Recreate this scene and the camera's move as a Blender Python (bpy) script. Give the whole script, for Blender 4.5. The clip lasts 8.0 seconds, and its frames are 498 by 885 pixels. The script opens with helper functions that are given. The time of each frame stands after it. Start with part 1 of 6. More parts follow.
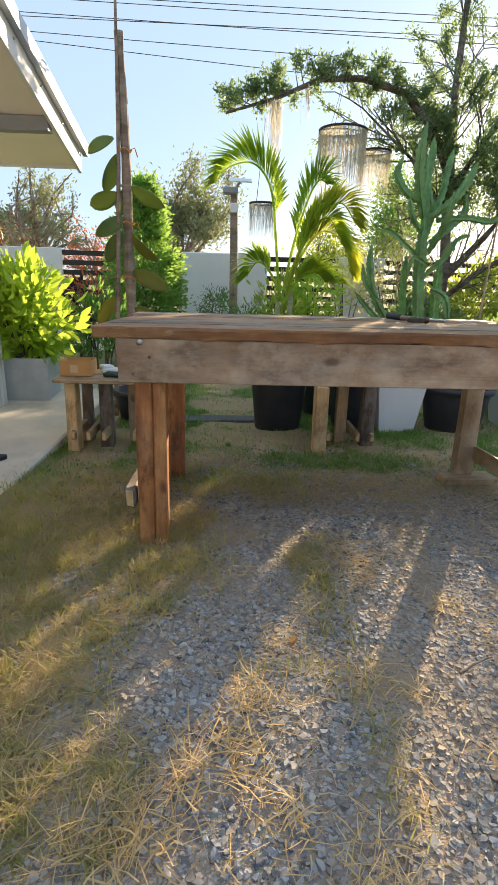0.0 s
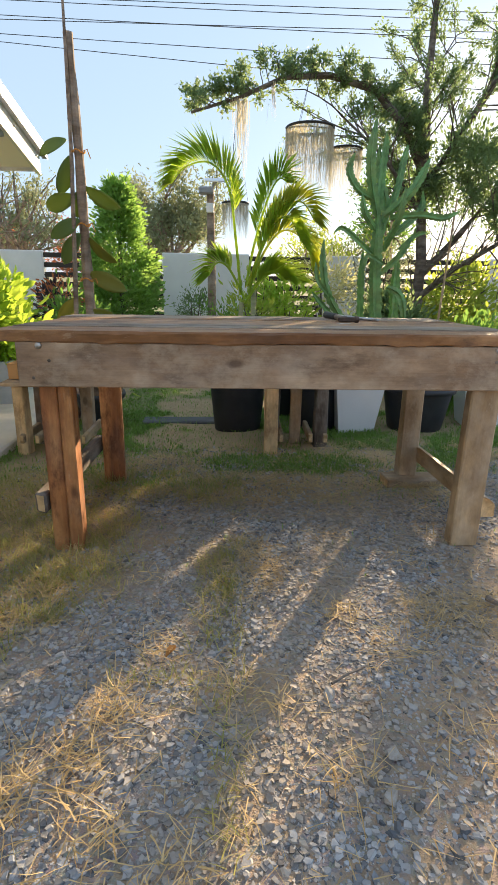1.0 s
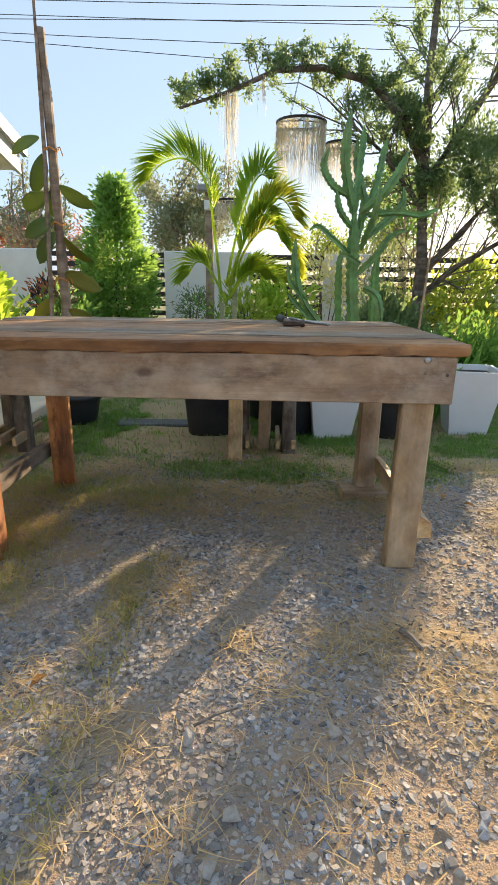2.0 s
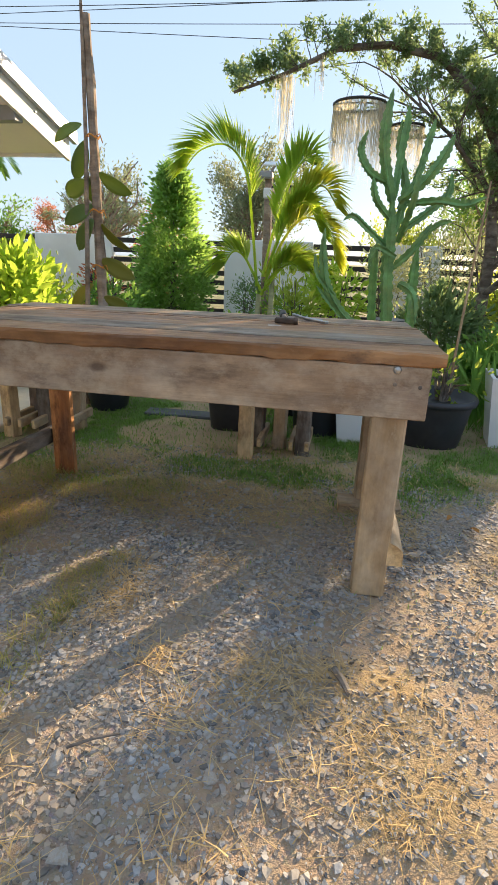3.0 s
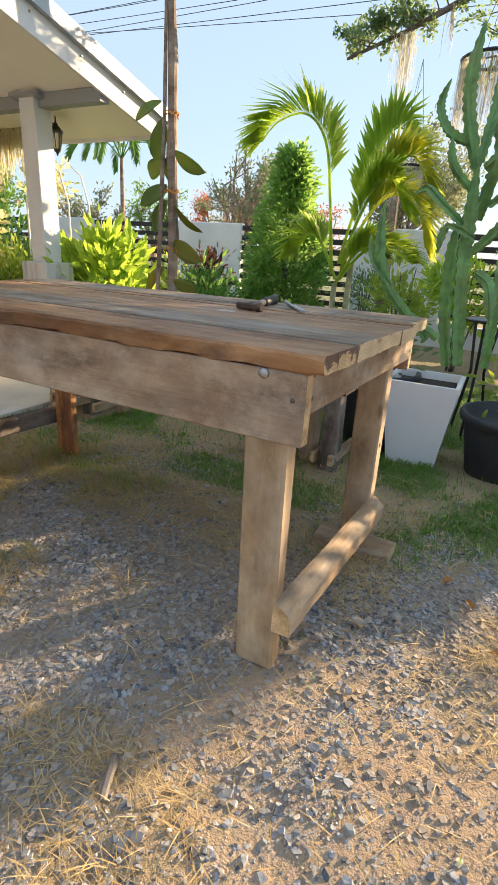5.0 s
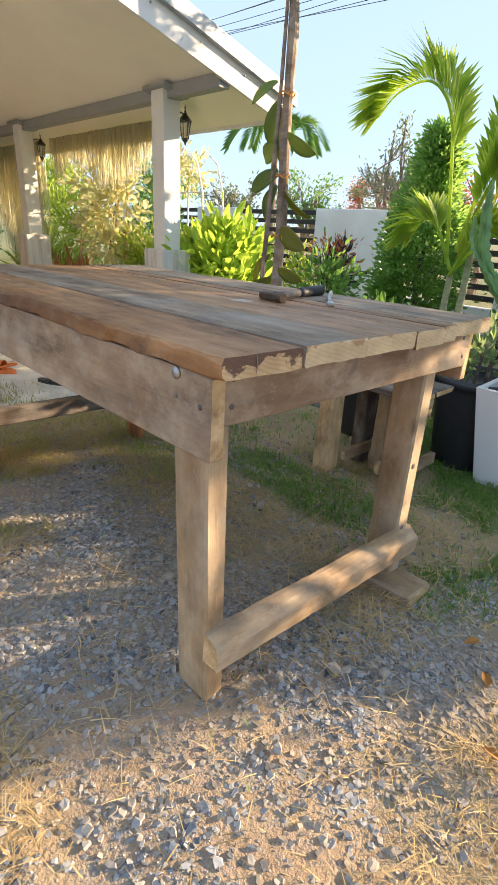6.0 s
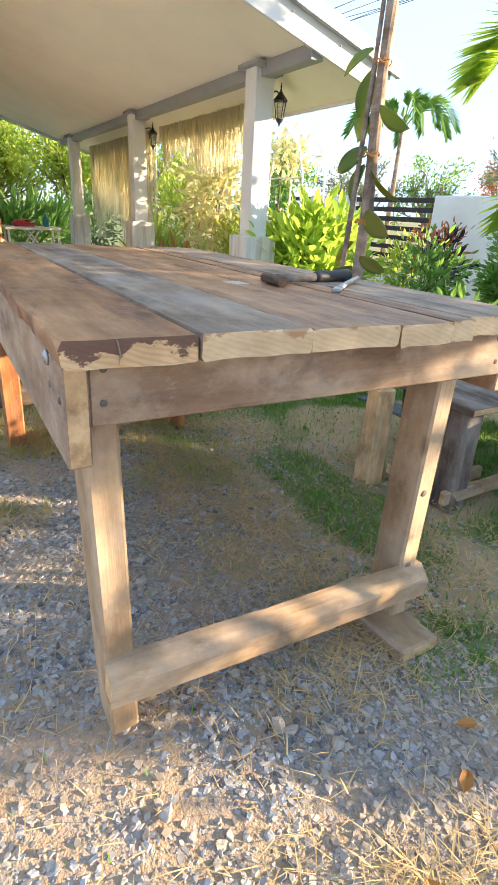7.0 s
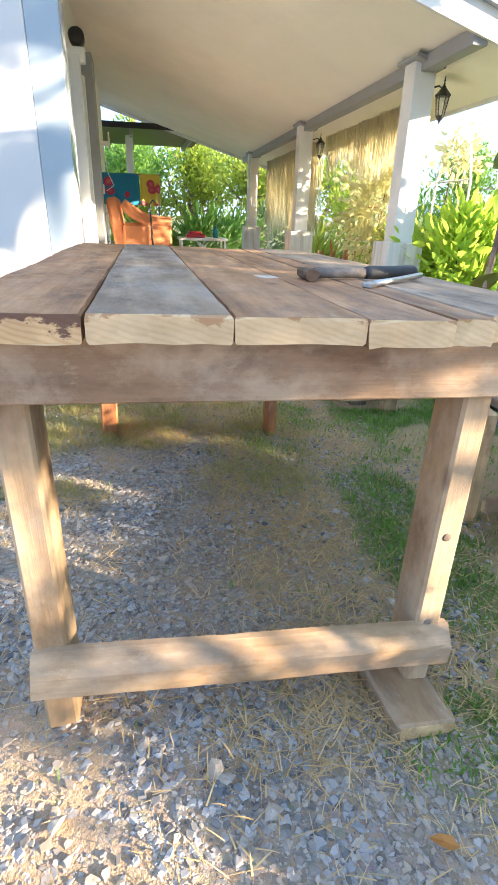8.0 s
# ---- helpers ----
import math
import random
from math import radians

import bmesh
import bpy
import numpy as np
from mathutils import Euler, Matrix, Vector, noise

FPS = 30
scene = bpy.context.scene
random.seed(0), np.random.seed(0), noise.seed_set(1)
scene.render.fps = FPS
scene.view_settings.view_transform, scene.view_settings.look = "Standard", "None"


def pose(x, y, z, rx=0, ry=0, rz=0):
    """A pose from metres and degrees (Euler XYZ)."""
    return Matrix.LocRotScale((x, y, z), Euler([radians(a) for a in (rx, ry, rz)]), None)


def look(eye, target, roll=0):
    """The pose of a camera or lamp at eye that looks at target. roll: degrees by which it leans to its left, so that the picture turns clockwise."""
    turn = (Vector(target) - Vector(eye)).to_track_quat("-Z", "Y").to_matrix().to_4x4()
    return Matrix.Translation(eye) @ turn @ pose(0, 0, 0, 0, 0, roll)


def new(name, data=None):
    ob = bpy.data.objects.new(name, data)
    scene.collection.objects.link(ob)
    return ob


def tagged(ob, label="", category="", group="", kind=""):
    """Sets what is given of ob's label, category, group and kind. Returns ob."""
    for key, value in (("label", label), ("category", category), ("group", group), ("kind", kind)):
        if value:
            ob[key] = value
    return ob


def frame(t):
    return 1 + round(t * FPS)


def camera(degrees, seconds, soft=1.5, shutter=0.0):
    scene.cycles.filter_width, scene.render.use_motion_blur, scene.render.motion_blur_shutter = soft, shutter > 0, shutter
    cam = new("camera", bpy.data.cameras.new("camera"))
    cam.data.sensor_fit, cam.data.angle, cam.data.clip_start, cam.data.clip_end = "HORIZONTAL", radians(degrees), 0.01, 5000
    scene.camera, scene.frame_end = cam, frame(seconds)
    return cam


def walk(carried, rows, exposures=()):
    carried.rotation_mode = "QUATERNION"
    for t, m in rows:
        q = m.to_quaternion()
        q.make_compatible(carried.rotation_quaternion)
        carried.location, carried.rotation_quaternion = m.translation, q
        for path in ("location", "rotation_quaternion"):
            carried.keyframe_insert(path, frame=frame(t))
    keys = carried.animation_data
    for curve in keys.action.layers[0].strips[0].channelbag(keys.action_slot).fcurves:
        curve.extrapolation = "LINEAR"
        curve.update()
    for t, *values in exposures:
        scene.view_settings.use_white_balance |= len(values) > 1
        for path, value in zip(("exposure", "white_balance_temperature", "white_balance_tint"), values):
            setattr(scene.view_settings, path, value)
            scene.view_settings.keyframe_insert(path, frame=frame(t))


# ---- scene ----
cam = camera(51.6, 8.0)
METRES, EYE, TILT, LEAN, TURN = 3.4, 1.152, 0.0, 0.0, -2.0
ROWS = [
    (0.0, 0.0, 0.0, 0.0, 0.57, -17.77, -1.76),
    (0.5, 0.0624, 0.0077, -0.0001, 0.89, -17.76, -1.42),
    (1.0, 0.1088, 0.0119, 0.0034, 1.1, -17.81, -1.04),
    (1.5, 0.1681, 0.034, 0.0066, 1.51, -17.78, -0.97),
    (3.0, 0.3342, 0.1076, 0.0184, 13.11, -19.52, -2.25),
    (3.5, 0.3983, 0.1623, 0.011, 16.97, -19.57, -2.9),
    (4.0, 0.4406, 0.1948, 0.0128, 20.15, -20.11, -1.85),
    (5.5, 0.5527, 0.3506, 0.0048, 39.73, -21.78, -3.51),
    (6.0, 0.5868, 0.4126, 0.0083, 48.9, -22.81, -2.77),
    (6.5, 0.5935, 0.4783, 0.0024, 57.04, -23.3, -3.53),
    (7.0, 0.6011, 0.5337, -0.0019, 62.14, -24.2, -2.81),
    (7.5, 0.6111, 0.5973, -0.0065, 73.06, -24.11, -0.84),
    (8.0, 0.6087, 0.6517, -0.0147, 81.28, -23.63, -1.58),
]

walk(cam, [(t, pose(0, 0, EYE, TILT, LEAN, TURN) @ pose(METRES * x, METRES * y, METRES * z, 90 + pitch, roll, yaw)) for t, x, y, z, yaw, pitch, roll in ROWS],
     exposures=[(0.0, 1.48, 6050, 10), (1.0, 1.44, 6080, 10), (4.0, 1.55, 6180, 10), (5.5, 1.62, 6080, 11), (6.5, 1.93, 5850, 11), (7.5, 2.40, 5560, 11), (8.0, 2.46, 5450, 11)])

# ---- light ----
SUN_AZ, SUN_EL = 28.0, 12.5   # degrees from +y towards +x, and above the horizon
world = bpy.data.worlds.new("sky")
scene.world = world
world.use_nodes = True
wt = world.node_tree
sky = wt.nodes.new("ShaderNodeTexSky")
sky.sky_type, sky.sun_disc = "NISHITA", False
sky.sun_elevation, sky.sun_rotation = radians(SUN_EL), radians(SUN_AZ)
sky.air_density, sky.dust_density, sky.ozone_density = 1.0, 0.6, 1.5
wt.nodes["Background"].inputs["Strength"].default_value = 0.018
wt.links.new(sky.outputs[0], wt.nodes["Background"].inputs[0])
haze = wt.nodes.new("ShaderNodeBackground")   # the even veil of a hazy sky
haze.inputs["Color"].default_value, haze.inputs["Strength"].default_value = (0.69, 0.835, 1.0, 1), 0.28
both = wt.nodes.new("ShaderNodeAddShader")
wt.links.new(wt.nodes["Background"].outputs[0], both.inputs[0])
wt.links.new(haze.outputs[0], both.inputs[1])
wt.links.new(both.outputs[0], wt.nodes["World Output"].inputs[0])
sun = new("sun", bpy.data.lights.new("sun", "SUN"))
sun.data.energy, sun.data.angle, sun.data.color = 5.0, radians(0.6), (1.0, 0.72, 0.41)
az, el = radians(SUN_AZ), radians(SUN_EL)
SUNWARD = Vector((math.sin(az) * math.cos(el), math.cos(az) * math.cos(el), math.sin(el)))
sun.matrix_world = look(SUNWARD * 60, (0, 0, 0))

# ---- materials ----
def mat(name, rough=0.7, metal=0.0):
    m = bpy.data.materials.new(name)
    m.use_nodes = True
    b = m.node_tree.nodes["Principled BSDF"]
    b.inputs["Roughness"].default_value, b.inputs["Metallic"].default_value = rough, metal
    return m, m.node_tree, b


def node(t, kind, **values):
    n = t.nodes.new(kind)
    for k, v in values.items():
        n.inputs[k.replace("_", " ")].default_value = v
    return n


def ramp(t, fac, stops):
    n = t.nodes.new("ShaderNodeValToRGB")
    e = n.color_ramp.elements
    while len(e) < len(stops):
        e.new(0.5)
    for i, (p, c) in enumerate(stops):
        e[i].position, e[i].color = p, (*c, 1)
    t.links.new(fac, n.inputs[0])
    return n.outputs[0]


def mix(t, fac, a, b, kind="MIX"):
    n = t.nodes.new("ShaderNodeMix")
    n.data_type, n.blend_type = "RGBA", kind
    for sock, v in ((n.inputs[0], fac), (n.inputs[6], a), (n.inputs[7], b)):
        if hasattr(v, "is_linked"):
            t.links.new(v, sock)
        else:
            sock.default_value = v if isinstance(v, float) else (*v, 1)
    return n.outputs[2]


def coords(t, scale=(1, 1, 1), shift=True):
    """Object coordinates, moved by a random amount for each object."""
    c = t.nodes.new("ShaderNodeTexCoord")
    out = c.outputs["Object"]
    if shift:
        info = t.nodes.new("ShaderNodeObjectInfo")
        mul = t.nodes.new("ShaderNodeVectorMath")
        mul.operation = "SCALE"
        mul.inputs[0].default_value = (37.0, 17.0, 23.0)
        t.links.new(info.outputs["Random"], mul.inputs["Scale"])
        add = t.nodes.new("ShaderNodeVectorMath")
        t.links.new(out, add.inputs[0])
        t.links.new(mul.outputs[0], add.inputs[1])
        out = add.outputs[0]
    m = t.nodes.new("ShaderNodeMapping")
    m.inputs["Scale"].default_value = scale
    t.links.new(out, m.inputs[0])
    return m.outputs[0]


def noise_tex(t, vec, scale, detail=4.0, rough=0.6):
    n = node(t, "ShaderNodeTexNoise", Scale=scale, Detail=detail, Roughness=rough)
    t.links.new(vec, n.inputs["Vector"])
    return n.outputs["Fac"]


def bump(t, b, height, strength, dist=0.01):
    n = node(t, "ShaderNodeBump", Strength=strength, Distance=dist)
    t.links.new(height, n.inputs["Height"])
    t.links.new(n.outputs[0], b.inputs["Normal"])


def wood(name, dark, mid, light, stain=(0.05, 0.045, 0.04), stains=0.5, rough=0.62, grain=7.0, greying=0.6, worn=None, worn_amount=0.5):
    """Sawn wood along the local x: broad figure, blotches, knots and grey weathering."""
    m, t, b = mat(name, rough)
    g = noise_tex(t, coords(t, (0.9, grain, grain)), 2.0, 5.0, 0.55)
    fine = noise_tex(t, coords(t, (2.5, 60, 60)), 2.0, 3.0, 0.6)
    col = ramp(t, g, ((0.30, dark), (0.5, mid), (0.70, light)))
    col = mix(t, 0.22, col, ramp(t, fine, ((0.3, (0.6, 0.6, 0.6)), (0.7, (1.2, 1.2, 1.2)))), "MULTIPLY")
    tone = noise_tex(t, coords(t, (2.6, 4.0, 4.0)), 1.9, 4.0, 0.6)
    col = mix(t, 0.75, col, ramp(t, tone, ((0.3, (0.62, 0.60, 0.58)), (0.7, (1.30, 1.28, 1.26)))), "MULTIPLY")
    weather = noise_tex(t, coords(t, (1.7, 4.0, 4.0)), 2.4, 5.0, 0.65)
    col = mix(t, ramp(t, weather, ((0.46, (0, 0, 0)), (0.68, (greying, greying, greying)))), col, (0.34, 0.31, 0.28))
    big = noise_tex(t, coords(t, (2.6, 6, 6)), 1.7, 6.0, 0.72)
    col = mix(t, ramp(t, big, ((0.53, (0, 0, 0)), (0.68, (stains, stains, stains)))), col, stain)
    blot = noise_tex(t, coords(t, (5.0, 9.0, 9.0)), 2.2, 6.0, 0.7)
    col = mix(t, 0.6, col, ramp(t, blot, ((0.32, (0.68, 0.66, 0.64)), (0.62, (1.16, 1.15, 1.13)))), "MULTIPLY")
    scuff = noise_tex(t, coords(t, (3.4, 8.0, 8.0)), 2.7, 7.0, 0.74)
    col = mix(t, ramp(t, scuff, ((0.60, (0, 0, 0)), (0.68, (0.5, 0.5, 0.5)))), col, (light[0] * 0.5 + 0.24, light[1] * 0.5 + 0.20, light[2] * 0.5 + 0.15))
    if worn:
        rub = noise_tex(t, coords(t, (3.6, 4.6, 4.6)), 1.9, 6.0, 0.68)
        col = mix(t, ramp(t, rub, ((0.48, (0, 0, 0)), (0.64, (worn_amount,) * 3))), col, worn)
    kn = node(t, "ShaderNodeTexVoronoi", Scale=1.0, Randomness=1.0)
    t.links.new(coords(t, (3.2, 6.5, 6.5)), kn.inputs["Vector"])
    col = mix(t, ramp(t, kn.outputs["Distance"], ((0.06, (0.75, 0.75, 0.75)), (0.13, (0, 0, 0)))), col, (dark[0] * 0.45, dark[1] * 0.42, dark[2] * 0.4))
    t.links.new(col, b.inputs["Base Color"])
    t.links.new(ramp(t, big, ((0.3, (rough - 0.18,) * 3), (0.7, (rough + 0.15,) * 3))), b.inputs["Roughness"])
    both = t.nodes.new("ShaderNodeMath")
    t.links.new(g, both.inputs[0])
    t.links.new(fine, both.inputs[1])
    bump(t, b, both.outputs[0], 0.45, 0.003)
    return m


def end_grain(name, dark, light, stain, amount):
    """Sawn board ends: curved growth rings and dark bark stains."""
    m, t, b = mat(name, 0.78)
    v = coords(t, (0.1, 1.0, 1.6))
    w = node(t, "ShaderNodeTexWave", Scale=24.0, Distortion=5.0, Detail=2.0)
    w.wave_type = "RINGS"
    w.inputs["Detail Scale"].default_value = 0.8
    t.links.new(v, w.inputs["Vector"])
    col = ramp(t, w.outputs["Fac"], ((0.15, dark), (0.6, light)))
    col = mix(t, 0.7, col, ramp(t, noise_tex(t, v, 14.0, 4.0), ((0.3, (0.72, 0.68, 0.62)), (0.7, (1.2, 1.2, 1.18)))), "MULTIPLY")
    s = noise_tex(t, v, 13.0, 7.0, 0.7)
    at = t.nodes.new("ShaderNodeTexCoord")   # bark clings to the upper arris
    sp = t.nodes.new("ShaderNodeSeparateXYZ")
    t.links.new(at.outputs["Object"], sp.inputs[0])
    up = t.nodes.new("ShaderNodeMath")
    up.operation, up.inputs[1].default_value = "MULTIPLY_ADD", 8.0
    t.links.new(sp.outputs["Z"], up.inputs[0])
    t.links.new(s, up.inputs[2])
    s = up.outputs[0]
    col = mix(t, ramp(t, s, ((0.60 - 0.12 * amount, (0, 0, 0)), (0.63 - 0.12 * amount, (0.9, 0.9, 0.9)))), col, stain)
    t.links.new(col, b.inputs["Base Color"])
    bump(t, b, s, 0.5, 0.004)
    return m


def plain(name, col, rough=0.6, metal=0.0, vary=0.18, scale=6.0, relief=0.1, stretch=(1, 1, 1), dirt=None, dirt_amount=0.5):
    m, t, b = mat(name, rough, metal)
    v = coords(t, stretch)
    n = noise_tex(t, v, scale, 5.0, 0.6)
    lo, hi = tuple(c * (1 - vary) for c in col), tuple(min(1, c * (1 + vary)) for c in col)
    c = ramp(t, n, ((0.3, lo), (0.7, hi)))
    if dirt:
        d = noise_tex(t, v, scale * 0.35, 6.0, 0.7)
        c = mix(t, ramp(t, d, ((0.5, (0, 0, 0)), (0.75, (dirt_amount,) * 3))), c, dirt)
    t.links.new(c, b.inputs["Base Color"])
    bump(t, b, noise_tex(t, v, scale * 9, 3.0), relief, 0.003)
    return m


def leafy(name, dark, light, glow, through_amount=0.45, rough=0.45, scale=3.0):
    """Leaf colour that varies from leaf to leaf and lets light through."""
    m, t, b = mat(name, rough)
    geo = t.nodes.new("ShaderNodeNewGeometry")
    v = coords(t, shift=False)
    n = noise_tex(t, v, scale, 3.0)
    col = ramp(t, geo.outputs["Random Per Island"], ((0.0, dark), (1.0, light)))
    col = mix(t, ramp(t, n, ((0.4, (0, 0, 0)), (0.7, (0.5, 0.5, 0.5)))), col, light)
    t.links.new(col, b.inputs["Base Color"])
    b.inputs["Specular IOR Level"].default_value = 0.35
    tr = t.nodes.new("ShaderNodeBsdfTranslucent")
    t.links.new(mix(t, 0.6, col, glow), tr.inputs["Color"])
    mx = t.nodes.new("ShaderNodeMixShader")
    mx.inputs[0].default_value = through_amount
    t.links.new(b.outputs[0], mx.inputs[1])
    t.links.new(tr.outputs[0], mx.inputs[2])
    t.links.new(mx.outputs[0], t.nodes["Material Output"].inputs[0])
    return m


W_BROWN = wood("oiled_brown_board", (0.16, 0.066, 0.022), (0.30, 0.145, 0.055), (0.42, 0.235, 0.105), stain=(0.065, 0.045, 0.04), stains=0.55, rough=0.58, greying=0.08)
W_GREY = wood("weathered_grey_board", (0.14, 0.096, 0.066), (0.25, 0.182, 0.122), (0.37, 0.285, 0.20), stains=0.5, rough=0.66, greying=0.5)
W_ROSE = wood("rosy_board", (0.17, 0.08, 0.035), (0.33, 0.175, 0.08), (0.48, 0.285, 0.145), stain=(0.085, 0.075, 0.075), stains=0.55, rough=0.58, greying=0.15)
W_APRON = wood("apron_board", (0.18, 0.10, 0.055), (0.33, 0.22, 0.135), (0.47, 0.34, 0.225), stain=(0.10, 0.06, 0.04), stains=0.65, rough=0.72, grain=3.2, greying=0.3, worn=(0.54, 0.43, 0.31), worn_amount=0.5)
W_LEG = wood("sawn_tan_post", (0.28, 0.18, 0.095), (0.41, 0.285, 0.16), (0.53, 0.395, 0.24), stain=(0.16, 0.10, 0.06), stains=0.4, rough=0.75, grain=4.0, greying=0.35, worn=(0.50, 0.40, 0.29), worn_amount=0.4)
W_RED = wood("red_brown_post", (0.17, 0.055, 0.02), (0.40, 0.16, 0.05), (0.62, 0.31, 0.115), stain=(0.085, 0.026, 0.013), stains=0.9, rough=0.6, greying=0.12)
W_FRESH = wood("fresh_sawn_wood", (0.46, 0.28, 0.12), (0.64, 0.44, 0.22), (0.76, 0.57, 0.33), stain=(0.17, 0.075, 0.03), stains=0.6, rough=0.75, greying=0.1)
E_PALE = end_grain("pale_board_end", (0.60, 0.445, 0.265), (0.635, 0.485, 0.30), (0.40, 0.23, 0.115), -0.65)
E_DARK = end_grain("bark_stained_board_end", (0.56, 0.38, 0.20), (0.62, 0.45, 0.26), (0.10, 0.05, 0.042), 0.75)
W_BARK = wood("old_dark_wood", (0.06, 0.045, 0.035), (0.13, 0.10, 0.08), (0.24, 0.19, 0.15), stains=0.4, rough=0.85)
PAINT = plain("white_wall_paint", (0.80, 0.80, 0.79), 0.6, vary=0.05, scale=2.0, relief=0.08, dirt=(0.45, 0.42, 0.38), dirt_amount=0.3)
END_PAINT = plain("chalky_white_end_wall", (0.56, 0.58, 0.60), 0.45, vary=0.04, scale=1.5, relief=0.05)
GLOSS_PAINT = plain("glossy_pale_blue_panel", (0.32, 0.39, 0.46), 0.25, vary=0.05, scale=1.5, relief=0.05)
CEIL = plain("cream_ceiling_board", (0.88, 0.84, 0.77), 0.75, vary=0.04, scale=1.2, relief=0.06, dirt=(0.5, 0.44, 0.36), dirt_amount=0.25)
BEAM = plain("grey_beam_paint", (0.30, 0.31, 0.33), 0.55, vary=0.08, scale=4.0)
COLUMN = plain("white_column_paint", (0.74, 0.74, 0.74), 0.5, vary=0.05, scale=5.0, relief=0.05)
STREAKY = plain("chalky_streaked_render", (0.66, 0.65, 0.63), 0.85, vary=0.10, scale=7.0, relief=0.3, stretch=(5, 5, 0.5), dirt=(0.32, 0.25, 0.2), dirt_amount=0.8)
METAL = plain("grey_roof_metal", (0.42, 0.44, 0.47), 0.4, 0.7, vary=0.08, scale=2.0)
BLACK = plain("black_lantern_paint", (0.015, 0.015, 0.017), 0.4, vary=0.3, scale=20.0)
PLASTIC = plain("black_nursery_plastic", (0.022, 0.024, 0.032), 0.5, vary=0.3, scale=5.0, dirt=(0.10, 0.09, 0.08), dirt_amount=0.35)
WHITEPOT = plain("white_planter_render", (0.74, 0.74, 0.76), 0.5, vary=0.04, scale=3.0, relief=0.05, dirt=(0.45, 0.42, 0.38), dirt_amount=0.25)
TUB = plain("grey_cement_tub", (0.42, 0.44, 0.45), 0.85, vary=0.15, scale=5.0, relief=0.2, dirt=(0.2, 0.19, 0.17), dirt_amount=0.5)
SLAB = plain("worn_concrete", (0.68, 0.62, 0.54), 0.85, vary=0.14, scale=3.0, relief=0.25, dirt=(0.28, 0.23, 0.17), dirt_amount=0.6)
CARD = plain("brown_cardboard", (0.52, 0.29, 0.11), 0.85, vary=0.08, scale=10.0)
STEEL = plain("worn_steel", (0.45, 0.45, 0.45), 0.35, 0.9, vary=0.2, scale=30.0)
RUBBER = plain("dark_rubber", (0.03, 0.03, 0.032), 0.55, vary=0.2, scale=20.0)
SOIL = plain("potting_soil", (0.05, 0.036, 0.025), 0.95, vary=0.4, scale=30.0, relief=0.8)
ORANGE = plain("orange_slipcover", (0.55, 0.22, 0.09), 0.9, vary=0.12, scale=5.0, relief=0.3)
RED = plain("red_plastic", (0.45, 0.03, 0.05), 0.4, vary=0.1)
BLUE = plain("sky_blue_plastic", (0.05, 0.30, 0.62), 0.4, vary=0.1)
TWINE = plain("orange_twine", (0.62, 0.26, 0.05), 0.8, vary=0.2, scale=40.0)
SLAT = plain("dark_brown_slat_paint", (0.035, 0.028, 0.025), 0.6, vary=0.3, scale=6.0)
WHITE = plain("white_plastic", (0.8, 0.8, 0.79), 0.45, vary=0.03)
MOSS = leafy("grey_air_moss", (0.40, 0.385, 0.31), (0.62, 0.59, 0.49), (0.70, 0.65, 0.50), 0.55, 0.9)
MOSS_CURTAIN = leafy("dry_moss_curtain", (0.44, 0.41, 0.28), (0.66, 0.62, 0.45), (0.80, 0.76, 0.54), 0.70, 0.9)
glass_m, gt, gb = mat("lantern_glass", 0.08)
gb.inputs["Base Color"].default_value = (0.85, 0.84, 0.78, 1)
gb.inputs["Transmission Weight"].default_value = 0.85
GLASS = glass_m


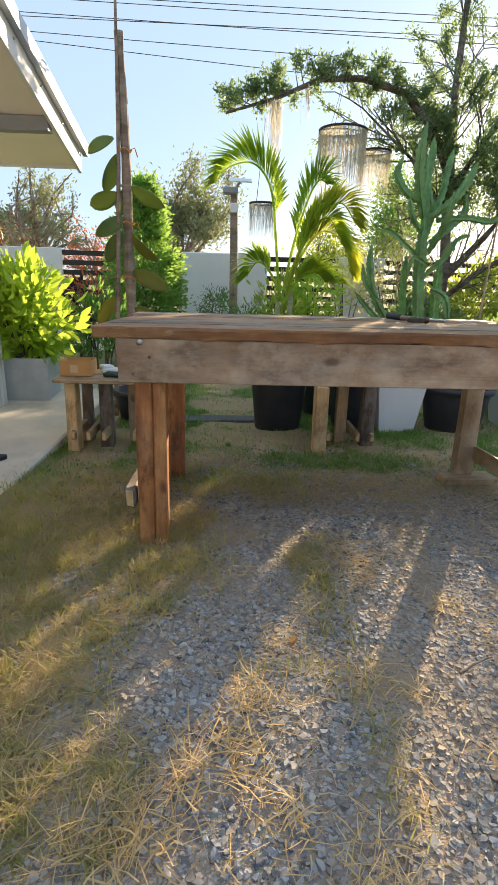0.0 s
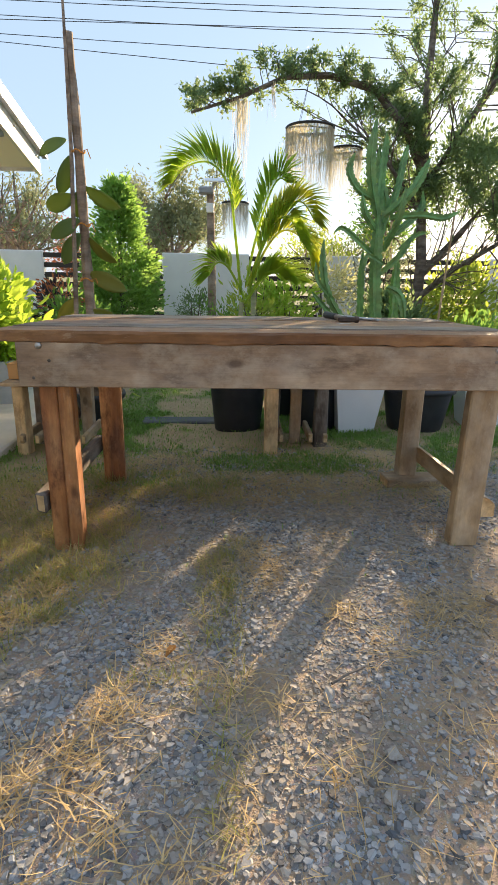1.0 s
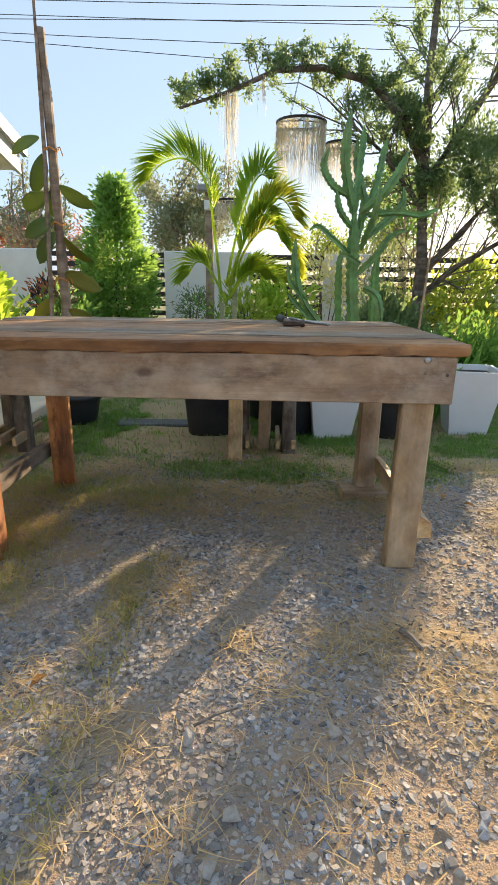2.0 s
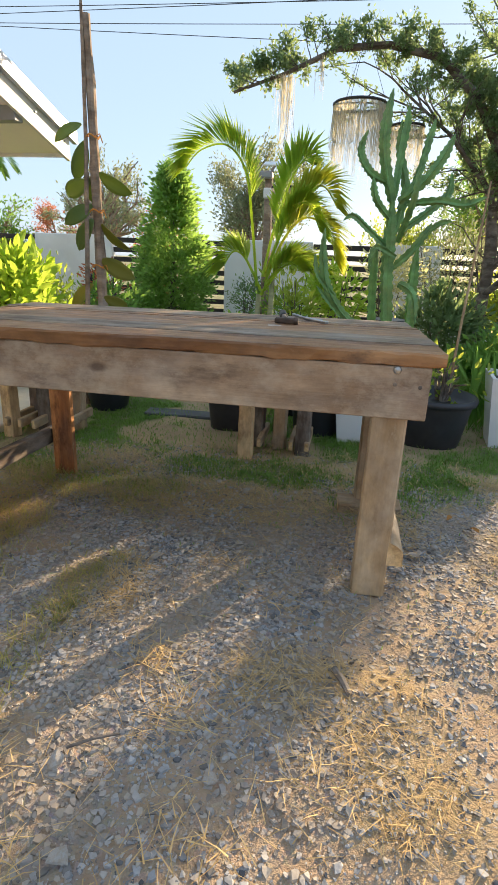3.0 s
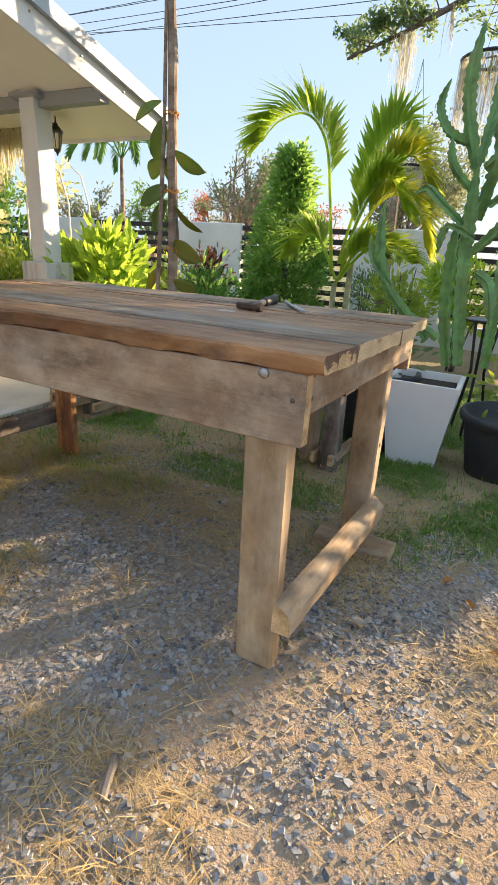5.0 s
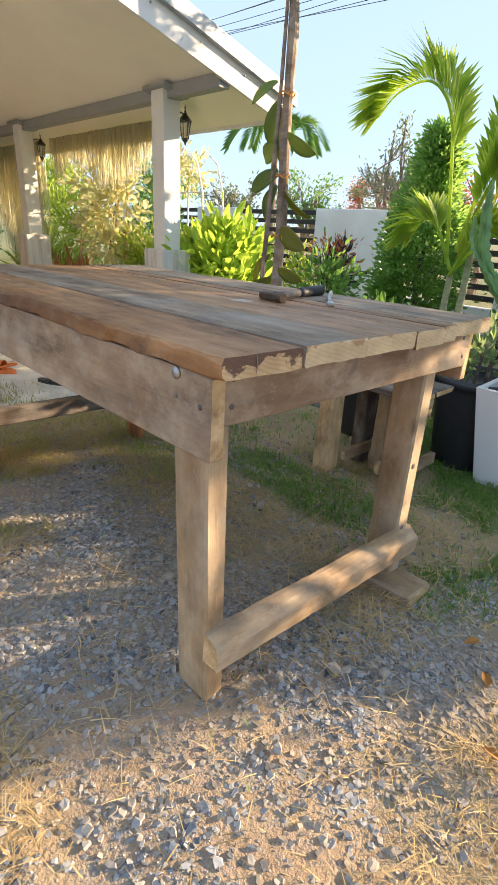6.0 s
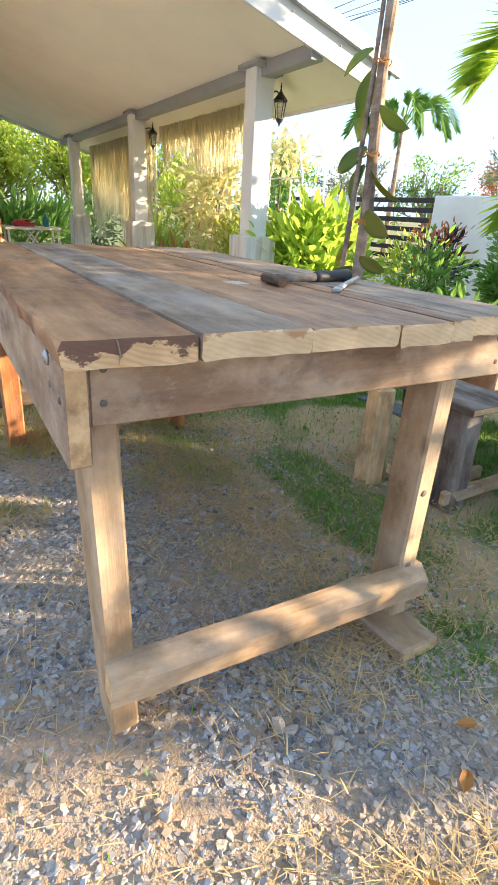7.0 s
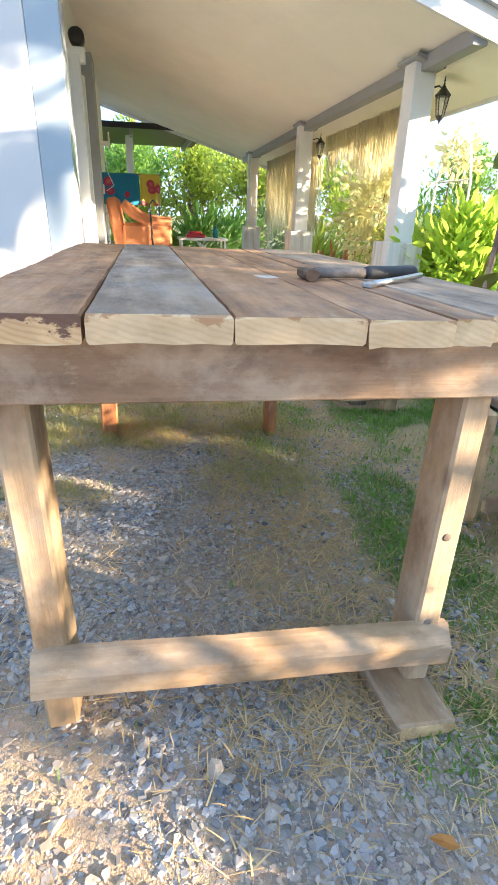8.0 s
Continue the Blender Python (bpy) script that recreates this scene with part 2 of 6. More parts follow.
# ---- building helpers ----
class Geo:
    """Collects corners and faces of one mesh; a face may carry a material slot."""

    def __init__(self):
        self.v, self.f, self.s, self.n = [], [], [], 0

    def add(self, v, f, slot=0, m=None):
        v = np.asarray(v, float)
        if m is not None:
            a = np.array(m)
            v = v @ a[:3, :3].T + a[:3, 3]
        self.v.append(v)
        f = [tuple(i + self.n for i in q) for q in f]
        self.f += f
        self.s += [slot] * len(f) if isinstance(slot, int) else list(slot)
        self.n += len(v)
        return self

    def box(self, sx, sy, sz, m=None, ch=0.004, taper=1.0, end_slot=0, rng=None, rough=0.0, slot=0):
        """A bevelled box round its centre; taper scales the upper end; end_slot marks the faces across x."""
        hx, hy, hz = sx / 2, sy / 2, sz / 2
        ch = min(ch, hx * 0.45, hy * 0.45, hz * 0.45)
        v, idx = [], {}
        for ax in range(3):
            for a in (-1, 1):
                for b in (-1, 1):
                    for c in (-1, 1):
                        s = (a, b, c)
                        p = [s[i] * ((hx, hy, hz)[i] - (0 if i == ax else ch)) for i in range(3)]
                        idx[(ax, s)] = len(v)
                        v.append(p)
        v = np.array(v)
        if rng is not None and rough:
            for s in {k[1] for k in idx}:
                d = rng.normal(0, rough, 3)
                for ax in range(3):
                    v[idx[(ax, s)]] += d
        k = np.where(v[:, 2] > 0, taper, 1.0)
        v[:, 0] *= k
        v[:, 1] *= k
        f, sl = [], []
        for ax in range(3):
            o = [i for i in range(3) if i != ax]
            for d in (-1, 1):
                q = []
                for (p, r) in ((-1, -1), (1, -1), (1, 1), (-1, 1)):
                    s = [0, 0, 0]
                    s[ax], s[o[0]], s[o[1]] = d, p, r
                    q.append(idx[(ax, tuple(s))])
                if (d < 0) != (ax == 1):
                    q.reverse()
                f.append(tuple(q))
                sl.append(end_slot if ax == 0 and end_slot else slot)
        for e in range(3):
            a, b = [i for i in range(3) if i != e]
            for da in (-1, 1):
                for db in (-1, 1):
                    s0, s1 = [0, 0, 0], [0, 0, 0]
                    s0[e], s1[e] = -1, 1
                    s0[a] = s1[a] = da
                    s0[b] = s1[b] = db
                    s0, s1 = tuple(s0), tuple(s1)
                    q = [idx[(a, s0)], idx[(a, s1)], idx[(b, s1)], idx[(b, s0)]]
                    n = np.cross(v[q[1]] - v[q[0]], v[q[2]] - v[q[1]])
                    if n[a] * da + n[b] * db < 0:
                        q.reverse()
                    f.append(tuple(q))
                    sl.append(slot)
        for s in {k[1] for k in idx}:
            q = [idx[(i, s)] for i in range(3)]
            n = np.cross(v[q[1]] - v[q[0]], v[q[2]] - v[q[1]])
            if np.dot(n, s) < 0:
                q.reverse()
            f.append(tuple(q))
            sl.append(slot)
        return self.add(v, f, sl, m)

    def tube(self, path, radii, n=8, cap=True, slot=0, wobble=0.0, rng=None):
        path = [Vector(p) for p in path]
        if not hasattr(radii, "__len__"):
            radii = [radii] * len(path)
        up = Vector((0.31, 0.17, 0.94))
        v = []
        for i, p in enumerate(path):
            d = (path[min(i + 1, len(path) - 1)] - path[max(i - 1, 0)]).normalized()
            if abs(d.dot(up)) > 0.95:
                up = Vector((1, 0.1, 0.05)).normalized()
            a = d.cross(up).normalized()
            b = d.cross(a)
            for k in range(n):
                w = 2 * math.pi * k / n
                r = radii[i] * (1 + (rng.normal(0, wobble) if rng is not None and wobble else 0))
                v.append(p + (a * math.cos(w) + b * math.sin(w)) * r)
        f = []
        for i in range(len(path) - 1):
            for k in range(n):
                f.append((i * n + k, i * n + (k + 1) % n, (i + 1) * n + (k + 1) % n, (i + 1) * n + k))
        if cap:
            f.append(tuple(range(n))[::-1])
            f.append(tuple((len(path) - 1) * n + k for k in range(n)))
        return self.add([tuple(q) for q in v], f, slot)

    def lathe(self, profile, n=24, m=None, slot=0):
        """Turns (radius, height) pairs round z."""
        v, f = [], []
        for r, z in profile:
            for k in range(n):
                w = 2 * math.pi * k / n
                v.append((r * math.cos(w), r * math.sin(w), z))
        for i in range(len(profile) - 1):
            for k in range(n):
                f.append((i * n + k, i * n + (k + 1) % n, (i + 1) * n + (k + 1) % n, (i + 1) * n + k))
        f.append(tuple((len(profile) - 1) * n + k for k in range(n)))
        f.append(tuple(range(n))[::-1])
        return self.add(v, f, slot, m)

    def mesh(self, name, mats, smooth=False):
        me = bpy.data.meshes.new(name)
        v = np.concatenate(self.v) if self.v else np.zeros((0, 3))
        me.from_pydata(v.tolist(), [], self.f)
        for x in (mats if isinstance(mats, (list, tuple)) else [mats]):
            me.materials.append(x)
        if max(self.s, default=0):
            me.polygons.foreach_set("material_index", self.s)
        if smooth:
            me.polygons.foreach_set("use_smooth", [True] * len(me.polygons))
        me.update()
        return me


def thing(name, label, category, at=(0, 0, 0), group="", kind=""):
    ob = new(name)
    ob.location = at
    ob.empty_display_size = 0.1
    return tagged(ob, label, category, group, kind)


def root(ob):
    p = Vector((0, 0, 0))
    while ob is not None:
        p += ob.location
        ob = ob.parent
    return p


def part(name, geo, mats, parent=None, label="", smooth=False, m=None):
    """One mesh under a thing or part. Corners are in world metres, or local ones put at m."""
    ob = new(name, geo.mesh(name, mats, smooth))
    if parent is not None:
        ob.parent = parent
        ob.matrix_basis = Matrix.Translation(-root(parent)) @ (m if m is not None else Matrix())
    elif m is not None:
        ob.matrix_basis = m
    return tagged(ob, label) if label else ob


def solo(name, geo, mats, label, category, kind="", group="", smooth=False, m=None):
    return tagged(part(name, geo, mats, None, "", smooth, m), label, category, group, kind)


def beam(name, size, m, mats, parent, label="", ch=0.004, rng=None, rough=0.0, taper=1.0):
    """A board along its local x, with end grain in the second material."""
    mats = mats if isinstance(mats, (list, tuple)) else [mats]
    return part(name, Geo().box(*size, ch=ch, end_slot=len(mats) - 1, rng=rng, rough=rough, taper=taper), mats, parent, label, m=m)


LAT = np.random.RandomState(5).rand(64, 64)


def vnoise(x, y, scale, seed=0):
    """Smooth value noise from 0 to 1."""
    x, y = np.asarray(x) / scale + seed * 7.31, np.asarray(y) / scale + seed * 3.77
    i, j = np.floor(x).astype(int), np.floor(y).astype(int)
    u, w = x - i, y - j
    u, w = u * u * (3 - 2 * u), w * w * (3 - 2 * w)
    g = lambda a, b: LAT[a % 64, b % 64]
    return (g(i, j) * (1 - u) + g(i + 1, j) * u) * (1 - w) + (g(i, j + 1) * (1 - u) + g(i + 1, j + 1) * u) * w


def ground_z(x, y):
    """The yard falls away gently behind the table."""
    return 0.183 + 0.02 * np.clip(x, -4, 4) - 0.045 * np.clip(y, -2, 4.5)


def step(v, a, b):
    k = np.clip((np.asarray(v) - a) / (b - a), 0, 1)
    return k * k * (3 - 2 * k)


def cover(x, y):
    """Green grass, dry grass and gravel from 0 to 1 at a place of the yard."""
    w = (vnoise(x, y, 0.5, 1) - 0.5) * 0.9 + (vnoise(x, y, 0.17, 2) - 0.5) * 0.4
    gravel = step(x + 0.55 * w, -0.75, -0.15) * step(y + 0.8 * w, 3.2 - 0.05 * np.clip(x, -1, 2), 2.3 + 0.33 * np.clip(x, 0, 2)) * step(x + w, 4.6, 3.2)
    gravel = gravel * (0.42 + 0.58 * step(vnoise(x, y, 0.42, 3) + 0.3 * (vnoise(x, y, 0.1, 12) - 0.5), 0.22, 0.46)) * (1 - 0.66 * step(x - 0.6 * y + 0.5 * w, 0.15, 0.6))
    green = step(y + w * 0.8 + 0.12 * step(x, 0.5, 1.3), 2.55, 3.35) * step(x + w, 3.4, 2.4) * (0.15 + 0.85 * step(vnoise(x, y, 0.45, 4) + 0.35 * (vnoise(x, y, 0.12, 14) - 0.5), 0.36, 0.58))
    green = np.maximum(green, step(x + 0.3 * w, -0.85, -1.05) * step(y + w, 2.2, 2.9) * 0.8)
    dry = np.maximum(step(x + 0.6 * w, -0.1, -0.6) * step(y, 2.9, 2.0), 0.85 * step(vnoise(x, y, 0.33, 6), 0.52, 0.76))
    dry = np.maximum(dry, 0.6 * step(y + w, 2.1, 2.6) * (1 - green))
    heap = step(np.hypot((x - 0.90) / 0.62, (y - 2.20) / 0.28) + 0.8 * w, 1.15, 0.7) * step(x - 0.6 * y, 0.25, 0.0)   # thick gravel under the table's end
    gravel = np.maximum(gravel, 0.95 * heap)
    dry = dry * (1 - 0.75 * heap)
    tuft = step(np.hypot((x - 0.75) / 0.55, (y - 3.02) / 0.22) + 0.9 * w, 1.1, 0.6)
    green, dry = np.maximum(green, 0.9 * tuft), dry * (1 - 0.6 * tuft)
    far = step(np.hypot(x, y), 11, 16)
    return np.maximum(green, far * 0.8), dry, gravel * (1 - far)


# ---- ground ----
def ground_material():
    m, t, b = mat("yard_earth", 0.95)
    v = coords(t, shift=False)
    at = t.nodes.new("ShaderNodeVertexColor")
    at.layer_name = "cover"
    sp = t.nodes.new("ShaderNodeSeparateColor")
    t.links.new(at.outputs[0], sp.inputs[0])
    n1, n2, n3 = noise_tex(t, v, 2.3, 6.0), noise_tex(t, v, 26.0, 6.0, 0.7), noise_tex(t, v, 110.0, 3.0, 0.7)
    earth = ramp(t, n1, ((0.3, (0.36, 0.25, 0.155)), (0.7, (0.52, 0.375, 0.235))))
    earth = mix(t, 0.6, earth, ramp(t, n2, ((0.25, (0.55, 0.55, 0.55)), (0.75, (1.3, 1.28, 1.22)))), "MULTIPLY")
    vo = node(t, "ShaderNodeTexVoronoi", Scale=62.0, Randomness=1.0)
    t.links.new(v, vo.inputs["Vector"])
    # Bed under the gravel, darkened: shade in the gaps is put into its colour.
    grit = mix(t, 0.75, (0.21, 0.205, 0.20), vo.outputs["Color"], "SOFT_LIGHT")
    hsv = node(t, "ShaderNodeHueSaturation", Saturation=0.25, Value=0.9)
    t.links.new(grit, hsv.inputs["Color"])
    col = mix(t, sp.outputs["Blue"], earth, mix(t, ramp(t, n2, ((0.4, (0.2, 0.2, 0.2)), (0.6, (0.95, 0.95, 0.95)))), earth, hsv.outputs[0]))
    straw = ramp(t, n3, ((0.3, (0.26, 0.20, 0.10)), (0.7, (0.46, 0.37, 0.20))))
    col = mix(t, mix(t, 1.0, sp.outputs["Green"], n2, "MULTIPLY"), col, straw)
    turf = ramp(t, n3, ((0.3, (0.085, 0.125, 0.035)), (0.7, (0.19, 0.24, 0.075))))
    fac = mix(t, 1.0, sp.outputs["Red"], ramp(t, n2, ((0.25, (0.3, 0.3, 0.3)), (0.6, (1, 1, 1)))), "MULTIPLY")
    col = mix(t, fac, col, turf)
    t.links.new(col, b.inputs["Base Color"])
    s = t.nodes.new("ShaderNodeMath")
    t.links.new(n2, s.inputs[0])
    t.links.new(n3, s.inputs[1])
    bump(t, b, s.outputs[0], 0.8, 0.008)
    return m


def axis(lo, hi, fine, outer):
    a = list(np.arange(lo, hi + 1e-6, fine))
    d, far = fine, []
    p = hi
    while p < outer:
        d *= 1.5
        p += d
        far.append(p)
    q, d, near = lo, fine, []
    while q > -outer:
        d *= 1.5
        q -= d
        near.append(q)
    return np.array(near[::-1] + a + far)


gx, gy = axis(-2.5, 4.0, 0.05, 600.0), axis(-0.6, 5.5, 0.05, 600.0)
X, Y = np.meshgrid(gx, gy)
Z = ground_z(X, Y) + (vnoise(X, Y, 0.35, 8) - 0.5) * 0.022 + (vnoise(X, Y, 0.11, 9) - 0.5) * 0.012
nx, ny = len(gx), len(gy)
gv = np.stack([X.ravel(), Y.ravel(), Z.ravel()], 1)
gi = np.arange(nx * ny).reshape(ny, nx)
gf = np.stack([gi[:-1, :-1].ravel(), gi[:-1, 1:].ravel(), gi[1:, 1:].ravel(), gi[1:, :-1].ravel()], 1)
gme = bpy.data.meshes.new("ground")
gme.from_pydata(gv.tolist(), [], gf.tolist())
gme.polygons.foreach_set("use_smooth", [True] * len(gme.polygons))
gme.materials.append(ground_material())
att = gme.color_attributes.new("cover", "FLOAT_COLOR", "POINT")
cg, cd, cv = cover(gv[:, 0], gv[:, 1])
att.data.foreach_set("color", np.stack([cg, cd, cv, np.ones(len(cg))], 1).ravel())
tagged(new("ground", gme), "sloping yard of earth, grey gravel and patchy grass", "ground", kind="structure")


# ---- the house with its porch ----
def ceiling_z(y):
    return 1.99 + 0.285 * (4.83 - y)


RX0, RX1 = -9.3, -1.32     # roof from end to end
EAVE, WALL_Y = 4.83, 1.62   # low edge of the roof, face of the house wall
slope = math.atan(0.275)


def plane_board(x0, x1, y0, y1, lift, thick):
    """A sloping slab under or over the line of the ceiling."""
    g = Geo()
    v = []
    for z in (lift, lift + thick):
        for x, y in ((x0, y0), (x1, y0), (x1, y1), (x0, y1)):
            v.append((x, y, ceiling_z(y) + z))
    g.add(v, [(3, 2, 1, 0), (4, 5, 6, 7), (0, 1, 5, 4), (1, 2, 6, 5), (2, 3, 7, 6), (3, 0, 4, 7)])
    return g


solo("ceiling", plane_board(RX0 + 0.02, RX1 - 0.012, -0.6, EAVE - 0.02, 0, 0.02), CEIL, "sloping cream board ceiling of the porch", "ceiling", "structure")
roof = thing("roof", "sloping grey metal roof with white edge boards", "roof", (RX1, EAVE, 2.1), kind="structure")
part("roof_sheet", plane_board(RX0 - 0.06, RX1 + 0.05, -0.7, EAVE + 0.045, 0.135, 0.05), METAL, roof)
for x in (RX0 - 0.02, RX1 - 0.01):
    edge = part("edge_board", plane_board(x, x + 0.028, -0.65, EAVE, -0.05, 0.18), PAINT, roof, "white painted edge board")
part("flashing", plane_board(RX1 + 0.022, RX1 + 0.064, -0.72, EAVE + 0.055, 0.10, 0.095), METAL, roof, "grey metal flashing")
part("gutter_board", Geo().box(RX1 - RX0 - 0.04, 0.025, 0.14, pose((RX0 + RX1) / 2, EAVE + 0.013, ceiling_z(EAVE) + 0.05)), PAINT, roof, "white painted edge board")
for k in range(14):
    y = 4.75 - k * 0.4
    part("screw", Geo().lathe([(0.008, 0), (0.008, 0.008), (0.004, 0.012)], 8, pose(RX1 + 0.018, y, ceiling_z(y) + 0.06, 0, 90, 0)), STEEL, edge)
bm_ob = thing("porch_beam", "grey painted beam carrying the porch ceiling", "beam", (-4.8, 4.18, 2.15), kind="structure")
part("beam_length", Geo().box(RX1 - RX0 - 0.06, 0.10, 0.095, pose((RX0 + RX1) / 2 + 0.016, 4.19, ceiling_z(4.19) - 0.038)), BEAM, bm_ob)
porch = thing("porch_floor", "worn grey concrete porch slab", "floor", (-4.6, 3.0, 0.0), kind="structure")
part("slab", Geo().box(8.3, 6.4, 0.24, pose(-5.32, 1.78, -0.055), 0.012), SLAB, porch)
part("step", Geo().box(2.1, 0.9, 0.16, pose(-2.22, 5.36, -0.10), 0.012), SLAB, porch)


def column(x, wide=0.17):
    c = thing("porch_column", "white square porch column on a streaked plinth", "column", (x, 4.18, 0.06), group="porch columns")
    part("shaft", Geo().box(wide, wide, 2.2, pose(x, 4.18, 1.11), 0.006), COLUMN, c)
    part("plinth", Geo().box(0.30, 0.30, 0.885, pose(x, 4.18, 0.508), 0.008), STREAKY, c, "white plinth with rusty streaks")
    part("cap", Geo().box(0.32, 0.24, 0.03, pose(x, 4.18, ceiling_z(4.18) - 0.035, math.degrees(-slope)), 0.004), BEAM, c, "grey cap plate")
    return c


for x in (-2.06, -5.02, -8.36):
    column(x)


def lantern(x, y, z):
    """A black six-sided lantern hung from its finial."""
    l = thing("porch_lantern", "black six-sided lantern with pale glass", "lantern", (x, y, z), group="porch lanterns")
    p = pose(x, y, z) @ Matrix.Scale(0.76, 4)
    cap = part("roof_cap", Geo().lathe([(0.072, 0.20), (0.078, 0.208), (0.055, 0.235), (0.032, 0.262), (0.022, 0.27), (0.02, 0.285), (0.008, 0.292)], 6, p), BLACK, l)
    part("finial", Geo().lathe([(0.006, 0.288), (0.012, 0.30), (0.005, 0.315), (0.009, 0.33), (0.002, 0.37)], 8, p), BLACK, cap)
    part("glass", Geo().lathe([(0.034, 0.035), (0.060, 0.20)], 6, p), GLASS, l)
    base = part("base", Geo().lathe([(0.004, -0.035), (0.012, -0.01), (0.02, 0.0), (0.036, 0.018), (0.040, 0.032), (0.034, 0.038)], 6, p), BLACK, l)
    for k in range(6):
        w = math.pi * k / 3
        part("bar", Geo().tube([p @ Vector((0.037 * math.cos(w), 0.037 * math.sin(w), 0.03)), p @ Vector((0.065 * math.cos(w), 0.065 * math.sin(w), 0.205))], 0.0035, 5), BLACK, base)
    part("bracket", Geo().tube([(x, y, z + 0.19), (x, y - 0.04, z + 0.215), (x, 4.266, z + 0.19)], 0.006, 6), BLACK, l)


lantern(-2.09, 4.40, 1.82)
lantern(-5.05, 4.40, 1.82)

wall = thing("wall_house", "pale house wall with sliding door frames", "wall", (-4.5, 1.5, 0.1), kind="structure")
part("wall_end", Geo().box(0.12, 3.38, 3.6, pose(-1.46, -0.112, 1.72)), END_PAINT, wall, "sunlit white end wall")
part("corner_panel", Geo().box(0.20, 0.18, 2.9, pose(-1.505, 1.669, 1.55)), GLOSS_PAINT, wall, "glossy pale blue corner panel")
part("wall_porch", Geo().box(6.4, 0.12, 3.2, pose(-4.8, 1.5, 1.5)), PAINT, wall)
DOOR_GLASS = plain("curtained_door_glass", (0.50, 0.51, 0.50), 0.08, vary=0.1, scale=1.0, relief=0.0)
for x, deep in ((-1.72, 0.10), (-2.32, 0.13), (-3.05, 0.15), (-3.75, 0.12)):
    part("door_frame", Geo().box(0.07, deep, 2.2, pose(x, WALL_Y - 0.06 + deep / 2, 1.15)), WHITE, wall)
for x in (-2.02, -2.68, -3.40):
    part("door_glass", Geo().box(0.58, 0.02, 2.1, pose(x, WALL_Y - 0.03, 1.14)), DOOR_GLASS, wall, "sliding door glass with pale drapes behind")
part("wall_pilaster", Geo().box(0.30, 0.16, 2.5, pose(-4.4, WALL_Y + 0.02, 1.30)), BEAM, wall, "grey painted wall pilaster")
part("door_head", Geo().box(2.8, 0.08, 0.08, pose(-2.96, WALL_Y - 0.03, 2.29)), WHITE, wall)
part("wall_back", Geo().box(0.12, 3.4, 3.0, pose(-8.0, -0.2, 1.5)), PAINT, wall)

# ---- the work table ----
TOP = 0.968
rng = np.random.RandomState(11)
table = thing("work_table", "heavy work table of reclaimed weathered boards on square posts", "table", (0.47, 2.4, 0.1))
board_y = 1.867


def slab_board(length, wide, thick, r, wane=0.0, chip=0.0014):
    """A sawn board along x: uneven edges, a waney front edge where asked, chipped end arrises."""
    n = 44
    xs = np.linspace(-length / 2, length / 2, n)
    prof = ((-0.5, -0.36), (-0.5, 0.30), (-0.485, 0.5), (-0.25, 0.5), (0.0, 0.5), (0.25, 0.5), (0.485, 0.5), (0.5, 0.38), (0.5, -0.38), (0.485, -0.5), (0.3, -0.5), (0.1, -0.5), (-0.15, -0.5), (-0.32, -0.5), (-0.48, -0.5))
    k = len(prof)
    walkx = np.cumsum(r.normal(0, 1, n))
    walkx = np.convolve(walkx - walkx.mean(), np.ones(5) / 5, "same")
    walkx = walkx / (np.abs(walkx).max() + 1e-6)
    v = []
    for i, x in enumerate(xs):
        tip = 1.0 if i in (0, n - 1) else 0.0
        for a, c in prof:
            y, z = a * wide, c * thick
            if a < -0.45:
                y += wane * (0.7 * walkx[i] + 0.18 * r.normal()) + (wane * 0.6 if c < 0 else 0)
                z += wane * 0.25 * r.normal() if c < 0.45 else 0
            y += r.normal(0, 0.0004)
            z += r.normal(0, 0.0004) if c == 0.5 else r.normal(0, 0.0012)
            e = x
            if tip:
                z += abs(r.normal(0, chip)) if c == -0.5 else 0
                e -= math.copysign(abs(r.normal(0, 0.0025 if abs(c) == 0.5 else 0.001)), x)
            v.append((e, y, z))
    f = [(i * k + j, i * k + (j + 1) % k, (i + 1) * k + (j + 1) % k, (i + 1) * k + j) for i in range(n - 1) for j in range(k)]
    sl = [0] * len(f) + [1, 1]
    f += [tuple(range(k))[::-1], tuple((n - 1) * k + j for j in range(k))]
    return Geo().add(v, f, sl)


for wide, gap, m_, e_, dz, x0, x1, wane in ((0.199, 0.004, W_BROWN, E_DARK, 0, -0.50, 1.436, 0.008), (0.201, 0.002, W_GREY, E_PALE, 0.002, -0.495, 1.44, 0), (0.202, 0.003, W_ROSE, E_PALE, 0, -0.50, 1.437, 0.002), (0.142, 0.0012, W_ROSE, E_PALE, -0.001, -0.49, 1.44, 0.003), (0.071, 0.002, W_ROSE, E_PALE, 0.001, -0.50, 1.435, 0), (0.256, 0.003, W_GREY, E_PALE, 0.003, -0.52, 1.415, 0.004)):
    tb = part("tabletop_board", slab_board(x1 - x0, wide - gap, 0.042, rng, wane), [m_, e_], table, m=pose((x0 + x1) / 2, board_y + wide / 2, TOP - 0.021 + dz, 0, 0, rng.normal(0, 0.06)))
    if e_ is E_DARK:
        for dy, h in ((-0.022, 0.036),):
            part("crack", Geo().tube([(x1 - 0.06, board_y + 0.09 + dy * 1.5, TOP - 0.0003), (x1 - 0.02, board_y + 0.098 + dy, TOP - 0.0002), (x1 + 0.0002, board_y + 0.10 + dy, TOP - 0.002), (x1, board_y + 0.104 + dy, TOP - h * 0.6), (x1, board_y + 0.101 + dy, TOP - h)], [0.0004, 0.001, 0.0014, 0.0012, 0.0005], 5), W_BARK, tb, "dark drying crack")
    board_y += wide
BACK = board_y
